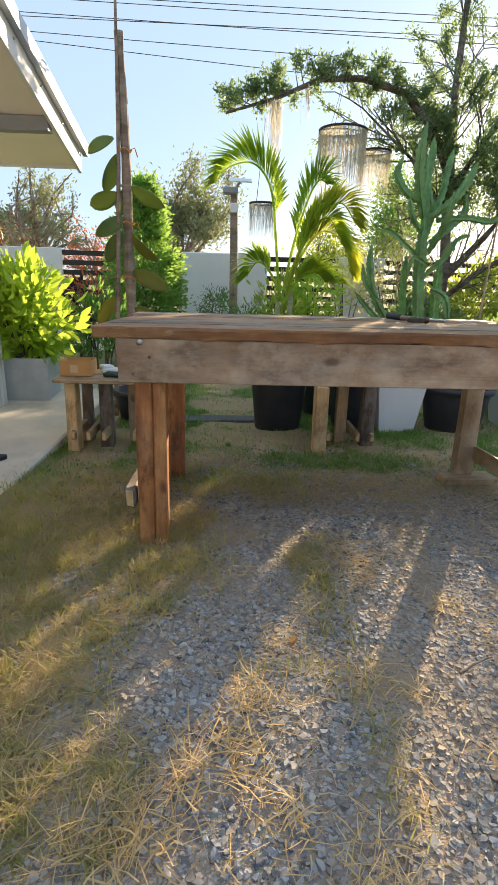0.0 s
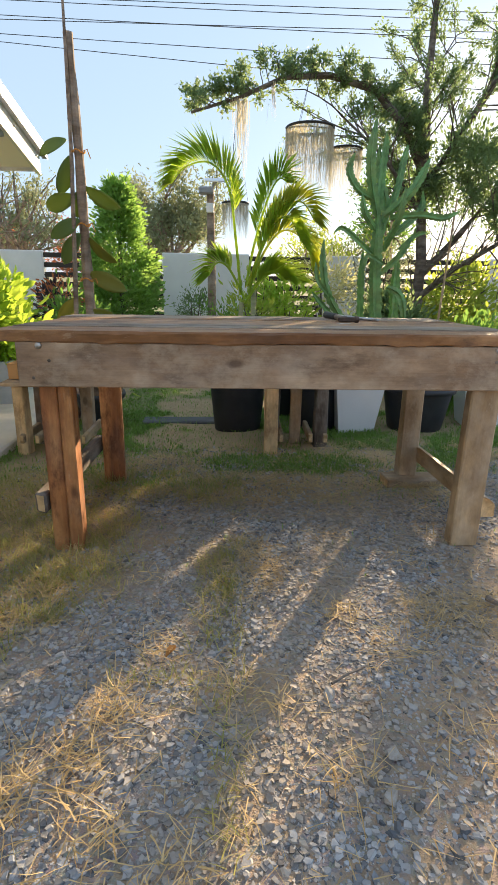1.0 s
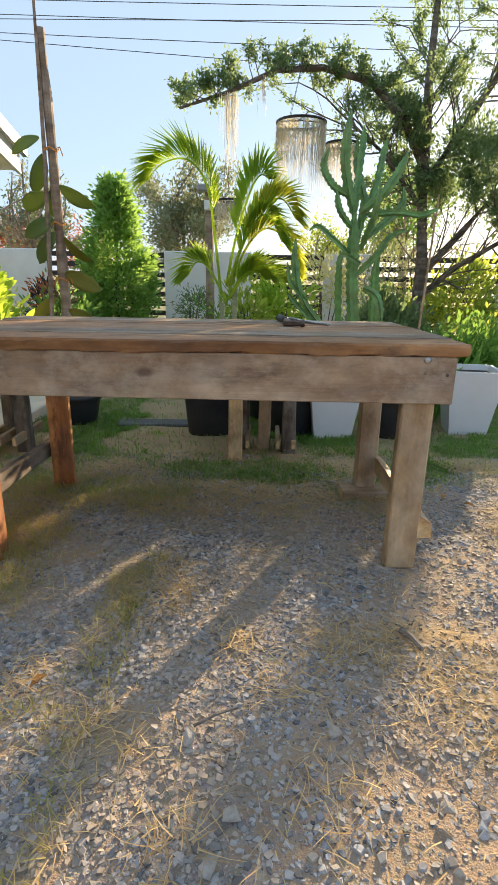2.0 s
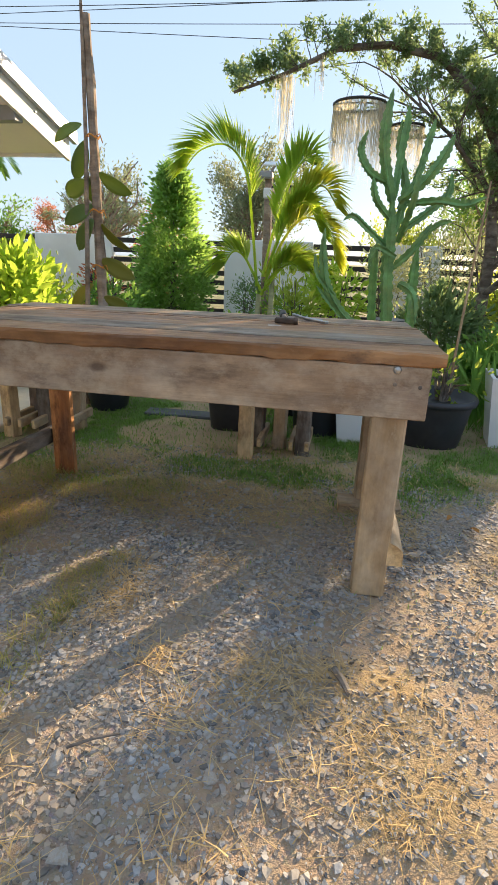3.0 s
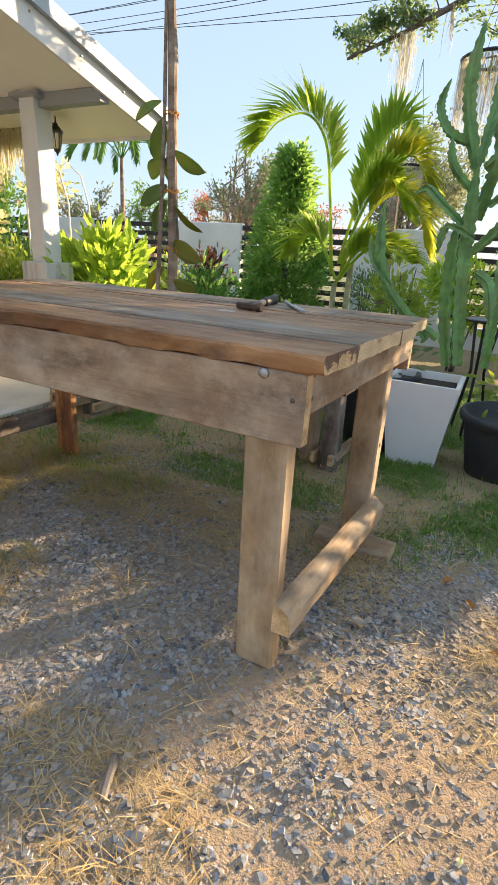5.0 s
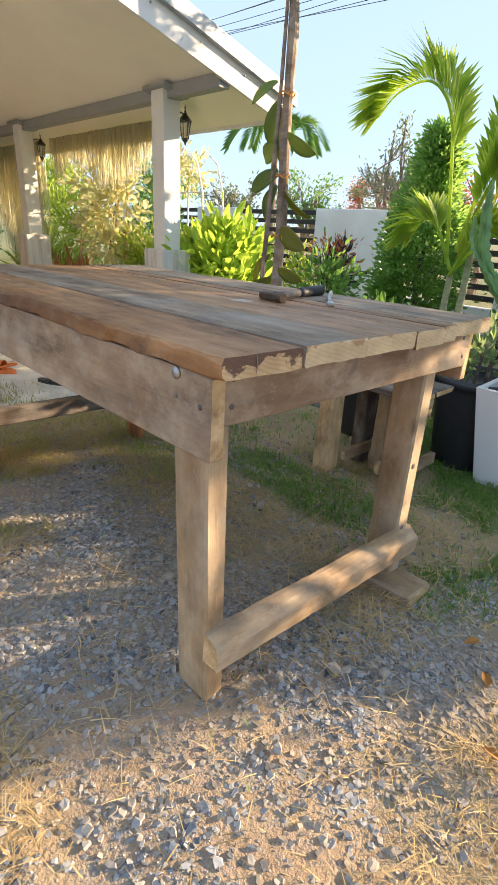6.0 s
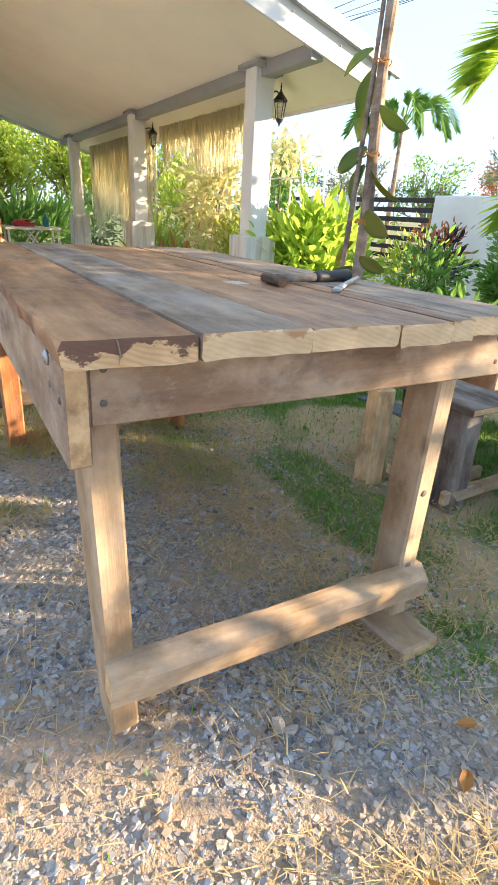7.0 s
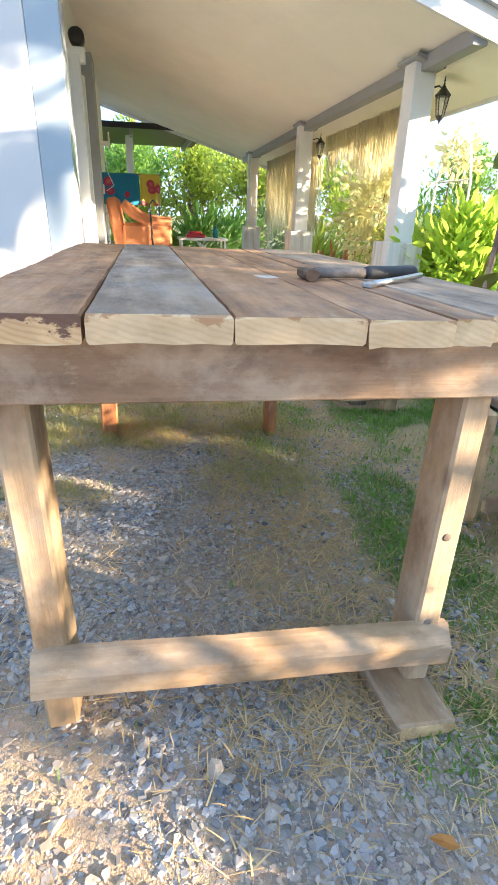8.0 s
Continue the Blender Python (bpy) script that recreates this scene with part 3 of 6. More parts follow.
apron = part("front_apron", Geo().box(1.815, 0.036, 0.158, ch=0.003, end_slot=1), [W_APRON, W_FRESH], table, m=pose(0.4925, 1.8945, 0.8465))
part("back_apron", Geo().box(1.80, 0.032, 0.142, ch=0.003, end_slot=1), [W_APRON, W_FRESH], table, m=pose(0.485, BACK - 0.05, 0.853))
for x in (1.376, -0.400):
    part("end_apron", Geo().box(BACK - 0.068 - 1.914, 0.030, 0.103, ch=0.003, end_slot=1), [W_APRON, W_FRESH], table, m=pose(x, (BACK - 0.068 + 1.914) / 2, 0.879, 0, 0, 90))


def post(name, x, y, sx, sy, m_, lean=0.0, base=None, label=""):
    z0 = float(ground_z(x, y)) - 0.012 if base is None else base
    h = 0.93 - z0
    return part(name, Geo().box(h, sx, sy, ch=0.006, end_slot=1, rng=rng, rough=0.002), [m_, W_FRESH], table, label, m=pose(x, y, z0 + h / 2, lean, 0, 0) @ pose(0, 0, 0, 0, -90, 0) @ pose(0, 0, 0, 90, 0, 0))


post("leg", -0.337, 1.955, 0.066, 0.06, W_RED, label="red-brown post with sap stains")
post("leg", -0.276, 1.962, 0.05, 0.075, W_RED, label="red-brown post with sap stains")
post("leg", 1.297, 1.944, 0.112, 0.058, W_LEG, lean=1.6)
post("leg", -0.315, 2.77, 0.112, 0.05, W_RED, label="red-brown post with sap stains")
post("leg", 1.308, 2.736, 0.104, 0.056, W_LEG, base=0.125)


def split_log(length, thick, high, r):
    """Half a split log along x: flat back, one sawn face, a rounded upper edge, end faces of their own."""
    n = 22
    prof = ((-0.5, -0.5), (0.42, -0.5), (0.5, -0.44), (0.5, 0.10), (0.44, 0.19), (0.10, 0.38), (-0.25, 0.48), (-0.5, 0.5))
    k = len(prof)
    v = []
    for i, x in enumerate(np.linspace(-length / 2, length / 2, n)):
        bow = 0.0012 * math.sin(i * 0.5) + r.normal(0, 0.0006)
        v += [(x + (r.normal(0, 0.003) if i in (0, n - 1) else 0), -p * thick + r.normal(0, 0.0009), q * high + (bow if q > 0 else 0.3 * bow)) for p, q in prof]
    f = [(i * k + j, (i + 1) * k + j, (i + 1) * k + (j + 1) % k, i * k + (j + 1) % k) for i in range(n - 1) for j in range(k)]
    return Geo().add(v, f + [tuple(range(k)), tuple((n - 1) * k + j for j in range(k))[::-1]], [0] * len(f) + [1, 1])


part("rail", split_log(0.86, 0.052, 0.084, rng), [W_LEG, W_FRESH], table, "split-log foot rail", m=pose(1.376, 2.349, 0.272, 0, 2.2, 90))
part("rail", Geo().box(0.90, 0.04, 0.085, ch=0.008, end_slot=1, rng=rng, rough=0.003), [W_BARK, W_FRESH], table, "grey foot rail", m=pose(-0.40, 2.36, 0.29, 0, 1.0, 90))
part("foot_block", Geo().box(0.30, 0.14, 0.05, ch=0.006, end_slot=1, rng=rng, rough=0.003), [W_LEG, W_FRESH], table, "loose board packed under the post", m=pose(1.325, 2.70, 0.108, 0, 0, 4))
for x, y in ((-0.333, 1.8735), (1.302, 1.8735)):
    part("bolt", Geo().lathe([(0.012, 0), (0.012, 0.003), (0.009, 0.006), (0.004, 0.008)], 14, pose(x, y + 0.003, 0.915, 90, 0, 0)), STEEL, apron, smooth=True)
for y, z in ((1.936, 0.916), (1.934, 0.864), (2.83, 0.915), (2.84, 0.86)):
    part("nail", Geo().lathe([(0.006, 0), (0.006, 0.0015), (0.003, 0.003)], 10, pose(1.3905, y, z, 0, 90, 0)), W_BARK, table)
for x, z in ((1.372, 0.868), (1.30, 0.872), (-0.30, 0.862), (-0.36, 0.80)):
    part("nail", Geo().lathe([(0.006, 0), (0.006, 0.0015), (0.003, 0.003)], 10, pose(x, 1.8770, z, 90, 0, 0)), W_BARK, apron)
for z in (0.52, 0.30):
    part("knot", Geo().lathe([(0.010, 0), (0.008, 0.0015), (0.002, 0.002)], 10, pose(1.3605, 2.735, z, 0, 90, 0)), W_BARK, table)

table.location.y -= 0.026
table.rotation_euler = (-0.020, -0.005, 0)   # it stands a little out of level

# ---- tools on the table ----
solo("paint_smear", Geo().box(0.055, 0.050, 0.0008, pose(0.85, 2.435, TOP + 0.0008, -1.15, 0, 8), 0.0003), plain("chalky_smear", (0.52, 0.45, 0.38), 0.85, vary=0.25, scale=25.0), "small chalky white smear on the tabletop", "smear")
IRON = plain("rusty_iron", (0.11, 0.075, 0.055), 0.6, 0.6, vary=0.35, scale=30.0)
hz = TOP - 0.003
ham = thing("hammer", "old hammer with a black rubber grip lying on the table", "hammer", (0.86, 2.68, hz))
hm = pose(0.88, 2.545, hz + 0.0155, 0, 0, 100) @ Matrix.Diagonal((0.88, 0.78, 0.74, 1))
part("head", Geo().box(0.12, 0.032, 0.03, hm @ pose(-0.02, 0, 0, 0, 0, 80), 0.006).lathe([(0.019, -0.066), (0.021, -0.06), (0.021, -0.045), (0.014, -0.04)], 12, hm @ pose(-0.02, 0, 0, 0, 0, 80) @ pose(0, 0, 0, 0, 90, 0)), IRON, ham)
part("handle", Geo().tube([hm @ Vector((x, 0, 0)) for x in (0.0, 0.06, 0.14, 0.18)], [0.013, 0.011, 0.012, 0.012], 10), W_BARK, ham, smooth=True)
part("grip", Geo().tube([hm @ Vector((x, 0, 0)) for x in (0.165, 0.18, 0.25, 0.33, 0.34)], [0.014, 0.018, 0.0165, 0.019, 0.014], 12), RUBBER, ham, "black rubber grip", smooth=True)
bar = thing("pry_bar", "short dark steel bar with a flared end", "tool", (0.95, 2.73, hz))
part("shank", Geo().tube([(1.03, 2.64, hz + 0.009), (0.95, 2.73, hz + 0.009), (0.88, 2.83, hz + 0.014)], [0.008, 0.007, 0.007], 8), STEEL, bar, smooth=True)
part("flared_end", Geo().box(0.035, 0.022, 0.012, pose(1.04, 2.625, hz + 0.008, 0, 0, -48), 0.004), STEEL, bar)

# ---- benches ----
def bench(x0, x1, y0, y1, top, name_label, board, legs):
    b = thing("low_bench", name_label, "bench", ((x0 + x1) / 2, (y0 + y1) / 2, 0.02))
    n = 2
    w = (y1 - y0) / n
    for k in range(n):
        beam("seat_board", (x1 - x0, w - 0.006, 0.03), pose((x0 + x1) / 2, y0 + w * (k + 0.5), top - 0.015 + 0.003 * k), [board, W_FRESH], b, rng=rng, rough=0.002)
    for x, y, s, m_ in legs:
        z0 = float(ground_z(x, y)) - 0.01
        part("leg", Geo().box(top - 0.03 - z0, s, s * 0.85, ch=0.006, end_slot=1, rng=rng, rough=0.003), [m_, W_FRESH], b, m=pose(x, y, (top - 0.03 + z0) / 2, 0, -90, rng.normal(0, 4)))
    for x in sorted({round(l[0], 1) for l in legs}):
        part("brace", Geo().box(y1 - y0 + 0.02, 0.03, 0.06, ch=0.005, end_slot=1), [W_LEG, W_FRESH], b, m=pose(x + 0.06, (y0 + y1) / 2, 0.13, 0, 0, 90))
    return b


bench(-1.15, -0.60, 3.26, 3.66, 0.50, "low bench of rough sawn boards and posts", W_LEG, ((-1.05, 3.33, 0.09, W_FRESH), (-1.03, 3.60, 0.08, W_BARK), (-0.86, 3.45, 0.10, W_BARK), (-0.70, 3.60, 0.09, W_LEG)))
bench(0.45, 1.00, 3.36, 3.70, 0.52, "low bench of rough planks with split posts", W_BARK, ((0.585, 3.31, 0.10, W_FRESH), (0.77, 3.53, 0.09, W_LEG), (0.62, 3.56, 0.09, W_BARK), (0.93, 3.425, 0.10, W_BARK)))
box = thing("cardboard_box", "open brown cardboard box on the bench", "box", (-1.03, 3.45, 0.5))
g = Geo()
for dx, dy, sx, sy in ((0, -0.075, 0.20, 0.004), (0, 0.075, 0.20, 0.004), (-0.098, 0, 0.004, 0.146), (0.098, 0, 0.004, 0.146)):
    g.box(sx, sy, 0.10, pose(-1.03 + dx, 3.45 + dy, 0.553, 0, 0, 0), 0.001)
body = part("box_body", g.box(0.196, 0.146, 0.004, pose(-1.03, 3.45, 0.506)), CARD, box)
part("tape", Geo().box(0.05, 0.002, 0.05, pose(-1.04, 3.3715, 0.55)), plain("pale_tape", (0.6, 0.45, 0.28), 0.3), body)
g = Geo()
g.box(0.11, 0.07, 0.03, pose(-0.84, 3.52, 0.522, 0, 0, 20), 0.012).box(0.08, 0.06, 0.022, pose(-0.86, 3.52, 0.546, 4, 5, 40), 0.010)
solo("packet", g, WHITE, "crumpled white plastic packet on the bench", "packet")
glove = Geo().box(0.14, 0.08, 0.022, pose(-0.78, 3.40, 0.516, 0, 0, -10), 0.010)
for k in range(4):
    glove.tube([(-0.74, 3.375 + 0.02 * k, 0.515), (-0.69, 3.37 + 0.022 * k, 0.517), (-0.66, 3.365 + 0.026 * k, 0.512)], [0.010, 0.0095, 0.007], 6)
solo("work_glove", glove, plain("dark_green_glove", (0.02, 0.05, 0.045), 0.8), "dark work glove lying on the bench", "glove")

# ---- the fence ----
FY = 8.6
fence = thing("fence", "white wall panels with dark horizontal slats between", "fence", (0, FY, 0), kind="structure")
spans = ((-10.45, -9.1), (-7.25, -5.9), (-4.05, -2.70), (-0.85, 0.50), (1.62, 2.35), (4.3, 5.7), (7.6, 9.0))
for a, b in spans:
    part("panel", Geo().box(b - a, 0.12, 1.75, pose((a + b) / 2, FY, 0.625), 0.01), PAINT, fence, "white rendered wall panel")
gaps = [(spans[i][1], spans[i + 1][0]) for i in range(len(spans) - 1)]
for a, b in gaps:
    for k in range(8):
        part("slat", Geo().box(b - a, 0.03, 0.075, pose((a + b) / 2, FY, 0.42 + 0.145 * k), 0.003), SLAT, fence)
    part("low_wall", Geo().box(b - a, 0.12, 0.55, pose((a + b) / 2, FY, 0.03), 0.01), PAINT, fence, "low white wall under the slats")

# ---- pots ----
def round_pot(x, y, r, h, label, mat_=None, rim=0.025):
    z = float(ground_z(x, y)) - 0.005
    p = thing("nursery_pot", label, "plant pot", (x, y, z))
    m_ = mat_ or PLASTIC
    part("pot_body", Geo().lathe([(r * 0.72, 0), (r * 0.75, 0.01), (r * 0.95, h - 0.05), (r * 0.95, h - 0.048), (r + rim * 0.4, h - 0.045), (r + rim * 0.6, h - 0.02), (r + rim * 0.3, h), (r - 0.01, h), (r - 0.025, h - 0.05)], 32, pose(x, y, z)), m_, p, smooth=True)
    part("soil", Geo().lathe([(r * 0.9, h - 0.07), (r * 0.5, h - 0.055), (0.01, h - 0.05)], 20, pose(x, y, z)), SOIL, p)
    return z + h - 0.05


def square_planter(x, y, base, top, h, label, turn=0.0, m_=None, name="square_planter", stand=None):
    z = float(ground_z(x, y)) - 0.005 if stand is None else stand
    p = thing(name, label, "plant pot", (x, y, z))
    g = Geo()
    a, b, w = base / 2, top / 2, 0.025
    ring = lambda r, q: [(-r, -r, q), (r, -r, q), (r, r, q), (-r, r, q)]
    v = ring(a, 0) + ring(b, h) + ring(b - w, h) + ring(b - w - 0.01, h - 0.06)
    f = [(3, 2, 1, 0)] + [(4 * l + i, 4 * l + (i + 1) % 4, 4 * l + 4 + (i + 1) % 4, 4 * l + 4 + i) for l in range(3) for i in range(4)] + [(12, 13, 14, 15)]
    part("planter_body", g.add(v, f, 0, pose(x, y, z, 0, 0, turn)), m_ or WHITEPOT, p)
    part("soil", Geo().box(top - 0.08, top - 0.08, 0.02, pose(x, y, z + h - 0.05, 0, 0, turn)), SOIL, p)
    return z + h - 0.05

# ---- plants ----
G_CROTON = leafy("lime_green_leaf", (0.18, 0.34, 0.03), (0.40, 0.55, 0.06), (0.68, 0.85, 0.10), 0.58)
G_DARK = leafy("dark_green_leaf", (0.055, 0.11, 0.055), (0.13, 0.20, 0.09), (0.40, 0.52, 0.20), 0.58)
G_MID = leafy("green_leaf", (0.055, 0.14, 0.035), (0.15, 0.29, 0.06), (0.38, 0.62, 0.11), 0.52)
G_FRESH = leafy("fresh_green_leaf", (0.07, 0.17, 0.04), (0.20, 0.35, 0.075), (0.50, 0.75, 0.15), 0.55)
G_BRIGHT = leafy("bright_green_leaf", (0.10, 0.20, 0.03), (0.30, 0.40, 0.06), (0.65, 0.72, 0.10), 0.55)
G_PALM = leafy("palm_leaf", (0.16, 0.33, 0.05), (0.40, 0.52, 0.08), (0.82, 0.95, 0.14), 0.66)
G_GOLD = leafy("yellowing_palm_leaf", (0.28, 0.39, 0.06), (0.52, 0.55, 0.09), (0.92, 0.92, 0.16), 0.64)
G_YELLOW = leafy("yellow_leaf", (0.46, 0.45, 0.20), (0.68, 0.65, 0.36), (0.88, 0.83, 0.42), 0.55)
G_PALE = leafy("pale_far_leaf", (0.14, 0.18, 0.10), (0.26, 0.30, 0.17), (0.45, 0.48, 0.26), 0.4, 0.7)
G_ORCHID = leafy("leathery_olive_leaf", (0.13, 0.17, 0.035), (0.27, 0.27, 0.06), (0.55, 0.50, 0.08), 0.42)
G_OVAL = leafy("leathery_green_leaf", (0.08, 0.15, 0.04), (0.18, 0.25, 0.07), (0.38, 0.45, 0.10), 0.35)
G_RED = leafy("rusty_red_leaf", (0.22, 0.05, 0.03), (0.50, 0.18, 0.07), (0.70, 0.25, 0.10), 0.4)
G_PURPLE = leafy("dark_purple_leaf", (0.025, 0.02, 0.03), (0.06, 0.045, 0.06), (0.10, 0.06, 0.09), 0.12)
G_CACTUS = plain("cactus_skin", (0.14, 0.28, 0.09), 0.45, vary=0.4, scale=14.0, relief=0.25, dirt=(0.30, 0.36, 0.12), dirt_amount=0.6)
BARK = wood("tree_bark", (0.05, 0.04, 0.032), (0.12, 0.095, 0.075), (0.22, 0.18, 0.145), stains=0.3, rough=0.95, grain=7.0)
PALE_BARK = wood("pale_pole_bark", (0.15, 0.105, 0.075), (0.30, 0.22, 0.16), (0.44, 0.34, 0.26), stains=0.35, rough=0.9, grain=6.0)


def unit(a):
    return a / np.maximum(np.linalg.norm(a, axis=-1, keepdims=True), 1e-9)


def leaf_geo(points, dirs, size, aspect=0.4, rng=None, fold=0.25, simple=False, g=None, slot=0, facing=None):
    """Many leaves as one mesh: each grows from its point along its direction."""
    g = g or Geo()
    P, D = np.asarray(points, float), unit(np.asarray(dirs, float))
    n = len(P)
    size = np.broadcast_to(size, n)[:, None]
    R = rng.normal(0, 1, (n, 3)) if facing is None else np.array(facing) + rng.normal(0, 0.25, (n, 3))
    S = unit(np.cross(D, R))
    N = np.cross(S, D)
    if simple:
        rows = ((0, 0, 0), (0.45, 0.5, 0.06), (1, 0, -0.08), (0.45, -0.5, 0.06))
        faces = ((0, 1, 2, 3),)
    else:
        rows = ((0, 0, 0), (0.3, 0.46, fold * 0.5), (0.72, 0.36, fold * 0.3), (1, 0, -fold * 0.6), (0.72, -0.36, fold * 0.3), (0.3, -0.46, fold * 0.5), (0.5, 0, 0))
        faces = ((0, 6, 2, 1), (6, 3, 2), (0, 5, 4, 6), (6, 4, 3))
    k = len(rows)
    V = np.zeros((n, k, 3))
    for i, (u, w, z) in enumerate(rows):
        V[:, i] = P + size * (D * u + S * w * aspect + N * z * aspect)
    base = np.arange(n)[:, None] * k + g.n
    for f in faces:
        q = base + np.array(f)[None, :]
        g.f += [tuple(r) for r in q.tolist()]
        g.s += [slot] * n
    g.v.append(V.reshape(-1, 3))
    g.n += n * k
    return g


def broad_leaf(a, d, length, width, facing, curl=0.12):
    """One large leaf with a smooth outline and a folded midrib."""
    d = Vector(d).normalized()
    s = d.cross(Vector(facing)).normalized()
    nrm = s.cross(d)
    v, f = [], []
    rows, cols = 9, 5
    for i in range(rows):
        u = i / (rows - 1)
        w = width * 0.5 * (math.sin(math.pi * min(1, u * 0.97 + 0.03)) ** 0.62) * (0.85 + 0.3 * u) * (1 if u < 1 else 0.05)
        for j in range(cols):
            q = (j - 2) / 2
            v.append(tuple(Vector(a) + d * (length * u) + s * (w * q) + nrm * (abs(q) * w * 0.28 - curl * length * u * u)))
    for i in range(rows - 1):
        for j in range(cols - 1):
            f.append((i * cols + j, i * cols + j + 1, (i + 1) * cols + j + 1, (i + 1) * cols + j))
    return Geo().add(v, f)


def ball_points(rng, n, centre, radius, hollow=0.3):
    d = unit(rng.normal(0, 1, (n, 3)))
    r = (hollow + (1 - hollow) * rng.rand(n)) ** 0.6
    return np.array(centre) + d * r[:, None] * np.array(radius), d


def clumpy(rng, n, centre, radius, clumps, spread):
    """Points in uneven clumps inside an ellipsoid, with outward directions."""
    c, _ = ball_points(rng, clumps, centre, radius, 0.15)
    pick = rng.randint(0, clumps, n)
    off = rng.normal(0, 1, (n, 3)) * (spread * rng.uniform(0.5, 1.3, clumps))[pick][:, None]
    P = c[pick] + off
    return P, unit(P - np.array(centre)) + rng.normal(0, 0.6, (n, 3)) + off / spread * 0.6 + np.array((0, 0, 0.2))


def branchy(rng, g, start, direction, length, radius, depth, tips, spread=0.6, up=0.15):
    p, d = np.array(start, float), unit(np.array(direction, float))
    path, rad = [tuple(p)], [radius]
    for k in range(3):
        d = unit(d + rng.normal(0, 0.12, 3) + np.array((0, 0, up * 0.3)))
        p = p + d * length / 3
        path.append(tuple(p))
        rad.append(radius * (1 - 0.45 * (k + 1) / 3))
    g.tube(path, rad, 6 if depth > 1 else 5, cap=False)
    if depth == 0:
        tips.append((path[1], path[3]))
        return
    for k in range(rng.randint(2, 4)):
        q = np.array(path[rng.randint(1, 4)])
        branchy(rng, g, q, d + rng.normal(0, spread, 3) + np.array((0, 0, up)), length * rng.uniform(0.6, 0.8), radius * 0.55, depth - 1, tips, spread, up)


def far_tree(x, y, h, r, m_, label, n=5000, size=0.14, seed=1, thin=False, category="tree", trunk_h=0.4):
    rng = np.random.RandomState(seed)
    z = float(ground_z(x, y)) - 0.05
    t = thing("tree", label, category, (x, y, z))
    g, tips = Geo(), []
    g.tube([(x, y, z), (x + 0.05 * r, y, z + h * trunk_h * 0.5), (x, y, z + h * trunk_h)], [0.05 * h ** 0.7, 0.042 * h ** 0.7, 0.035 * h ** 0.7], 8)
    for k in range(6):
        w = rng.uniform(0, 6.28)
        branchy(rng, g, (x, y, z + h * trunk_h * rng.uniform(0.7, 1.0)), (math.cos(w) * 0.7 * r / h * 2, math.sin(w) * 0.7 * r / h * 2, 0.8), h * 0.28, 0.022 * h ** 0.7, 2, tips)
    # Pale bark here: distance haze is put into the trunk colour.
    part("trunk", g, PALE_BARK, t)
    a, b = np.array([q[0] for q in tips]), np.array([q[1] for q in tips])
    k = rng.randint(0, len(tips), n)
    u = rng.rand(n, 1)
    P = a[k] * (1 - u) + b[k] * u + rng.normal(0, (0.05 if thin else 0.10) * r + 0.03, (n, 3))
    D = (b - a)[k] + rng.normal(0, 0.8, (n, 3)) * np.linalg.norm((b - a)[k], axis=1)[:, None]
    part("crown", leaf_geo(P, D, rng.uniform(0.6, 1.2, n) * size, 0.42, rng, simple=True), m_, t)
    return t


def shrub(x, y, z0, radius, m_, label, n=1200, size=0.08, aspect=0.42, seed=2, clumps=26, spread=0.10, upright=0.4, name="shrub", stems=7, base=None):
    """A bush: stems from one foot and leaves in clumps."""
    rng = np.random.RandomState(seed)
    zb = float(ground_z(x, y)) if base is None else base
    t = thing(name, label, "shrub", (x, y, zb))
    g = Geo()
    for k in range(stems):
        w, q = rng.uniform(0, 6.28), rng.uniform(0.2, 0.8)
        e = (x + radius[0] * q * math.cos(w), y + radius[1] * q * math.sin(w), z0 + radius[2] * rng.uniform(-0.2, 0.6))
        g.tube([(x + 0.03 * math.cos(w), y + 0.03 * math.sin(w), zb - 0.02), ((x + e[0]) / 2, (y + e[1]) / 2, (zb + e[2]) / 2 + 0.05), e], [0.012, 0.009, 0.004], 6)
    part("woody_base", g, BARK, t)
    P, D = clumpy(rng, n, (x, y, z0), radius, clumps, spread)
    P[:, 2] = np.maximum(P[:, 2], zb + 0.02)
    part("foliage", leaf_geo(P, D + np.array((0, 0, upright)), rng.uniform(0.55, 1.25, n) * size, aspect, rng), m_, t)
    return t


# bright shrub in the cement tub, and its neighbours
z = square_planter(-1.83, 4.66, 0.40, 0.44, 0.37, "grey cement tub on the slab edge", 4, TUB, "cement_tub", 0.065)
shrub(-1.85, 4.68, 0.80, (0.40, 0.38, 0.34), G_CROTON, "lime-green leafy shrub in a cement tub", 1500, 0.125, 0.5, 3, 34, 0.085, 0.5, base=z)
shrub(-2.75, 5.45, 0.62, (0.50, 0.45, 0.42), G_CROTON, "lime-green leafy shrub behind the porch column", 1600, 0.13, 0.5, 4, 34, 0.09, 0.5)
shrub(-3.5, 5.6, 0.65, (0.40, 0.40, 0.45), G_BRIGHT, "bright green shrub beside the porch", 1400, 0.09, 0.45, 5, 30, 0.09)
shrub(-1.45, 5.75, 0.60, (0.35, 0.32, 0.36), G_MID, "green shrub with reddish tips", 900, 0.08, 0.4, 6, 22, 0.08)
shrub(-1.62, 6.0, 0.92, (0.22, 0.22, 0.20), G_RED, "rusty red leafy plant in the border", 190, 0.07, 0.35, 7, 12, 0.07)
shrub(-1.88, 6.5, 0.74, (0.12, 0.12, 0.26), G_PURPLE, "dark purple broad-leaved plant", 110, 0.17, 0.32, 8, 16, 0.06, 1.1)
shrub(-2.4, 6.6, 0.55, (0.55, 0.35, 0.35), G_BRIGHT, "bright green border shrub by the fence", 1300, 0.08, 0.4, 9, 26, 0.09)
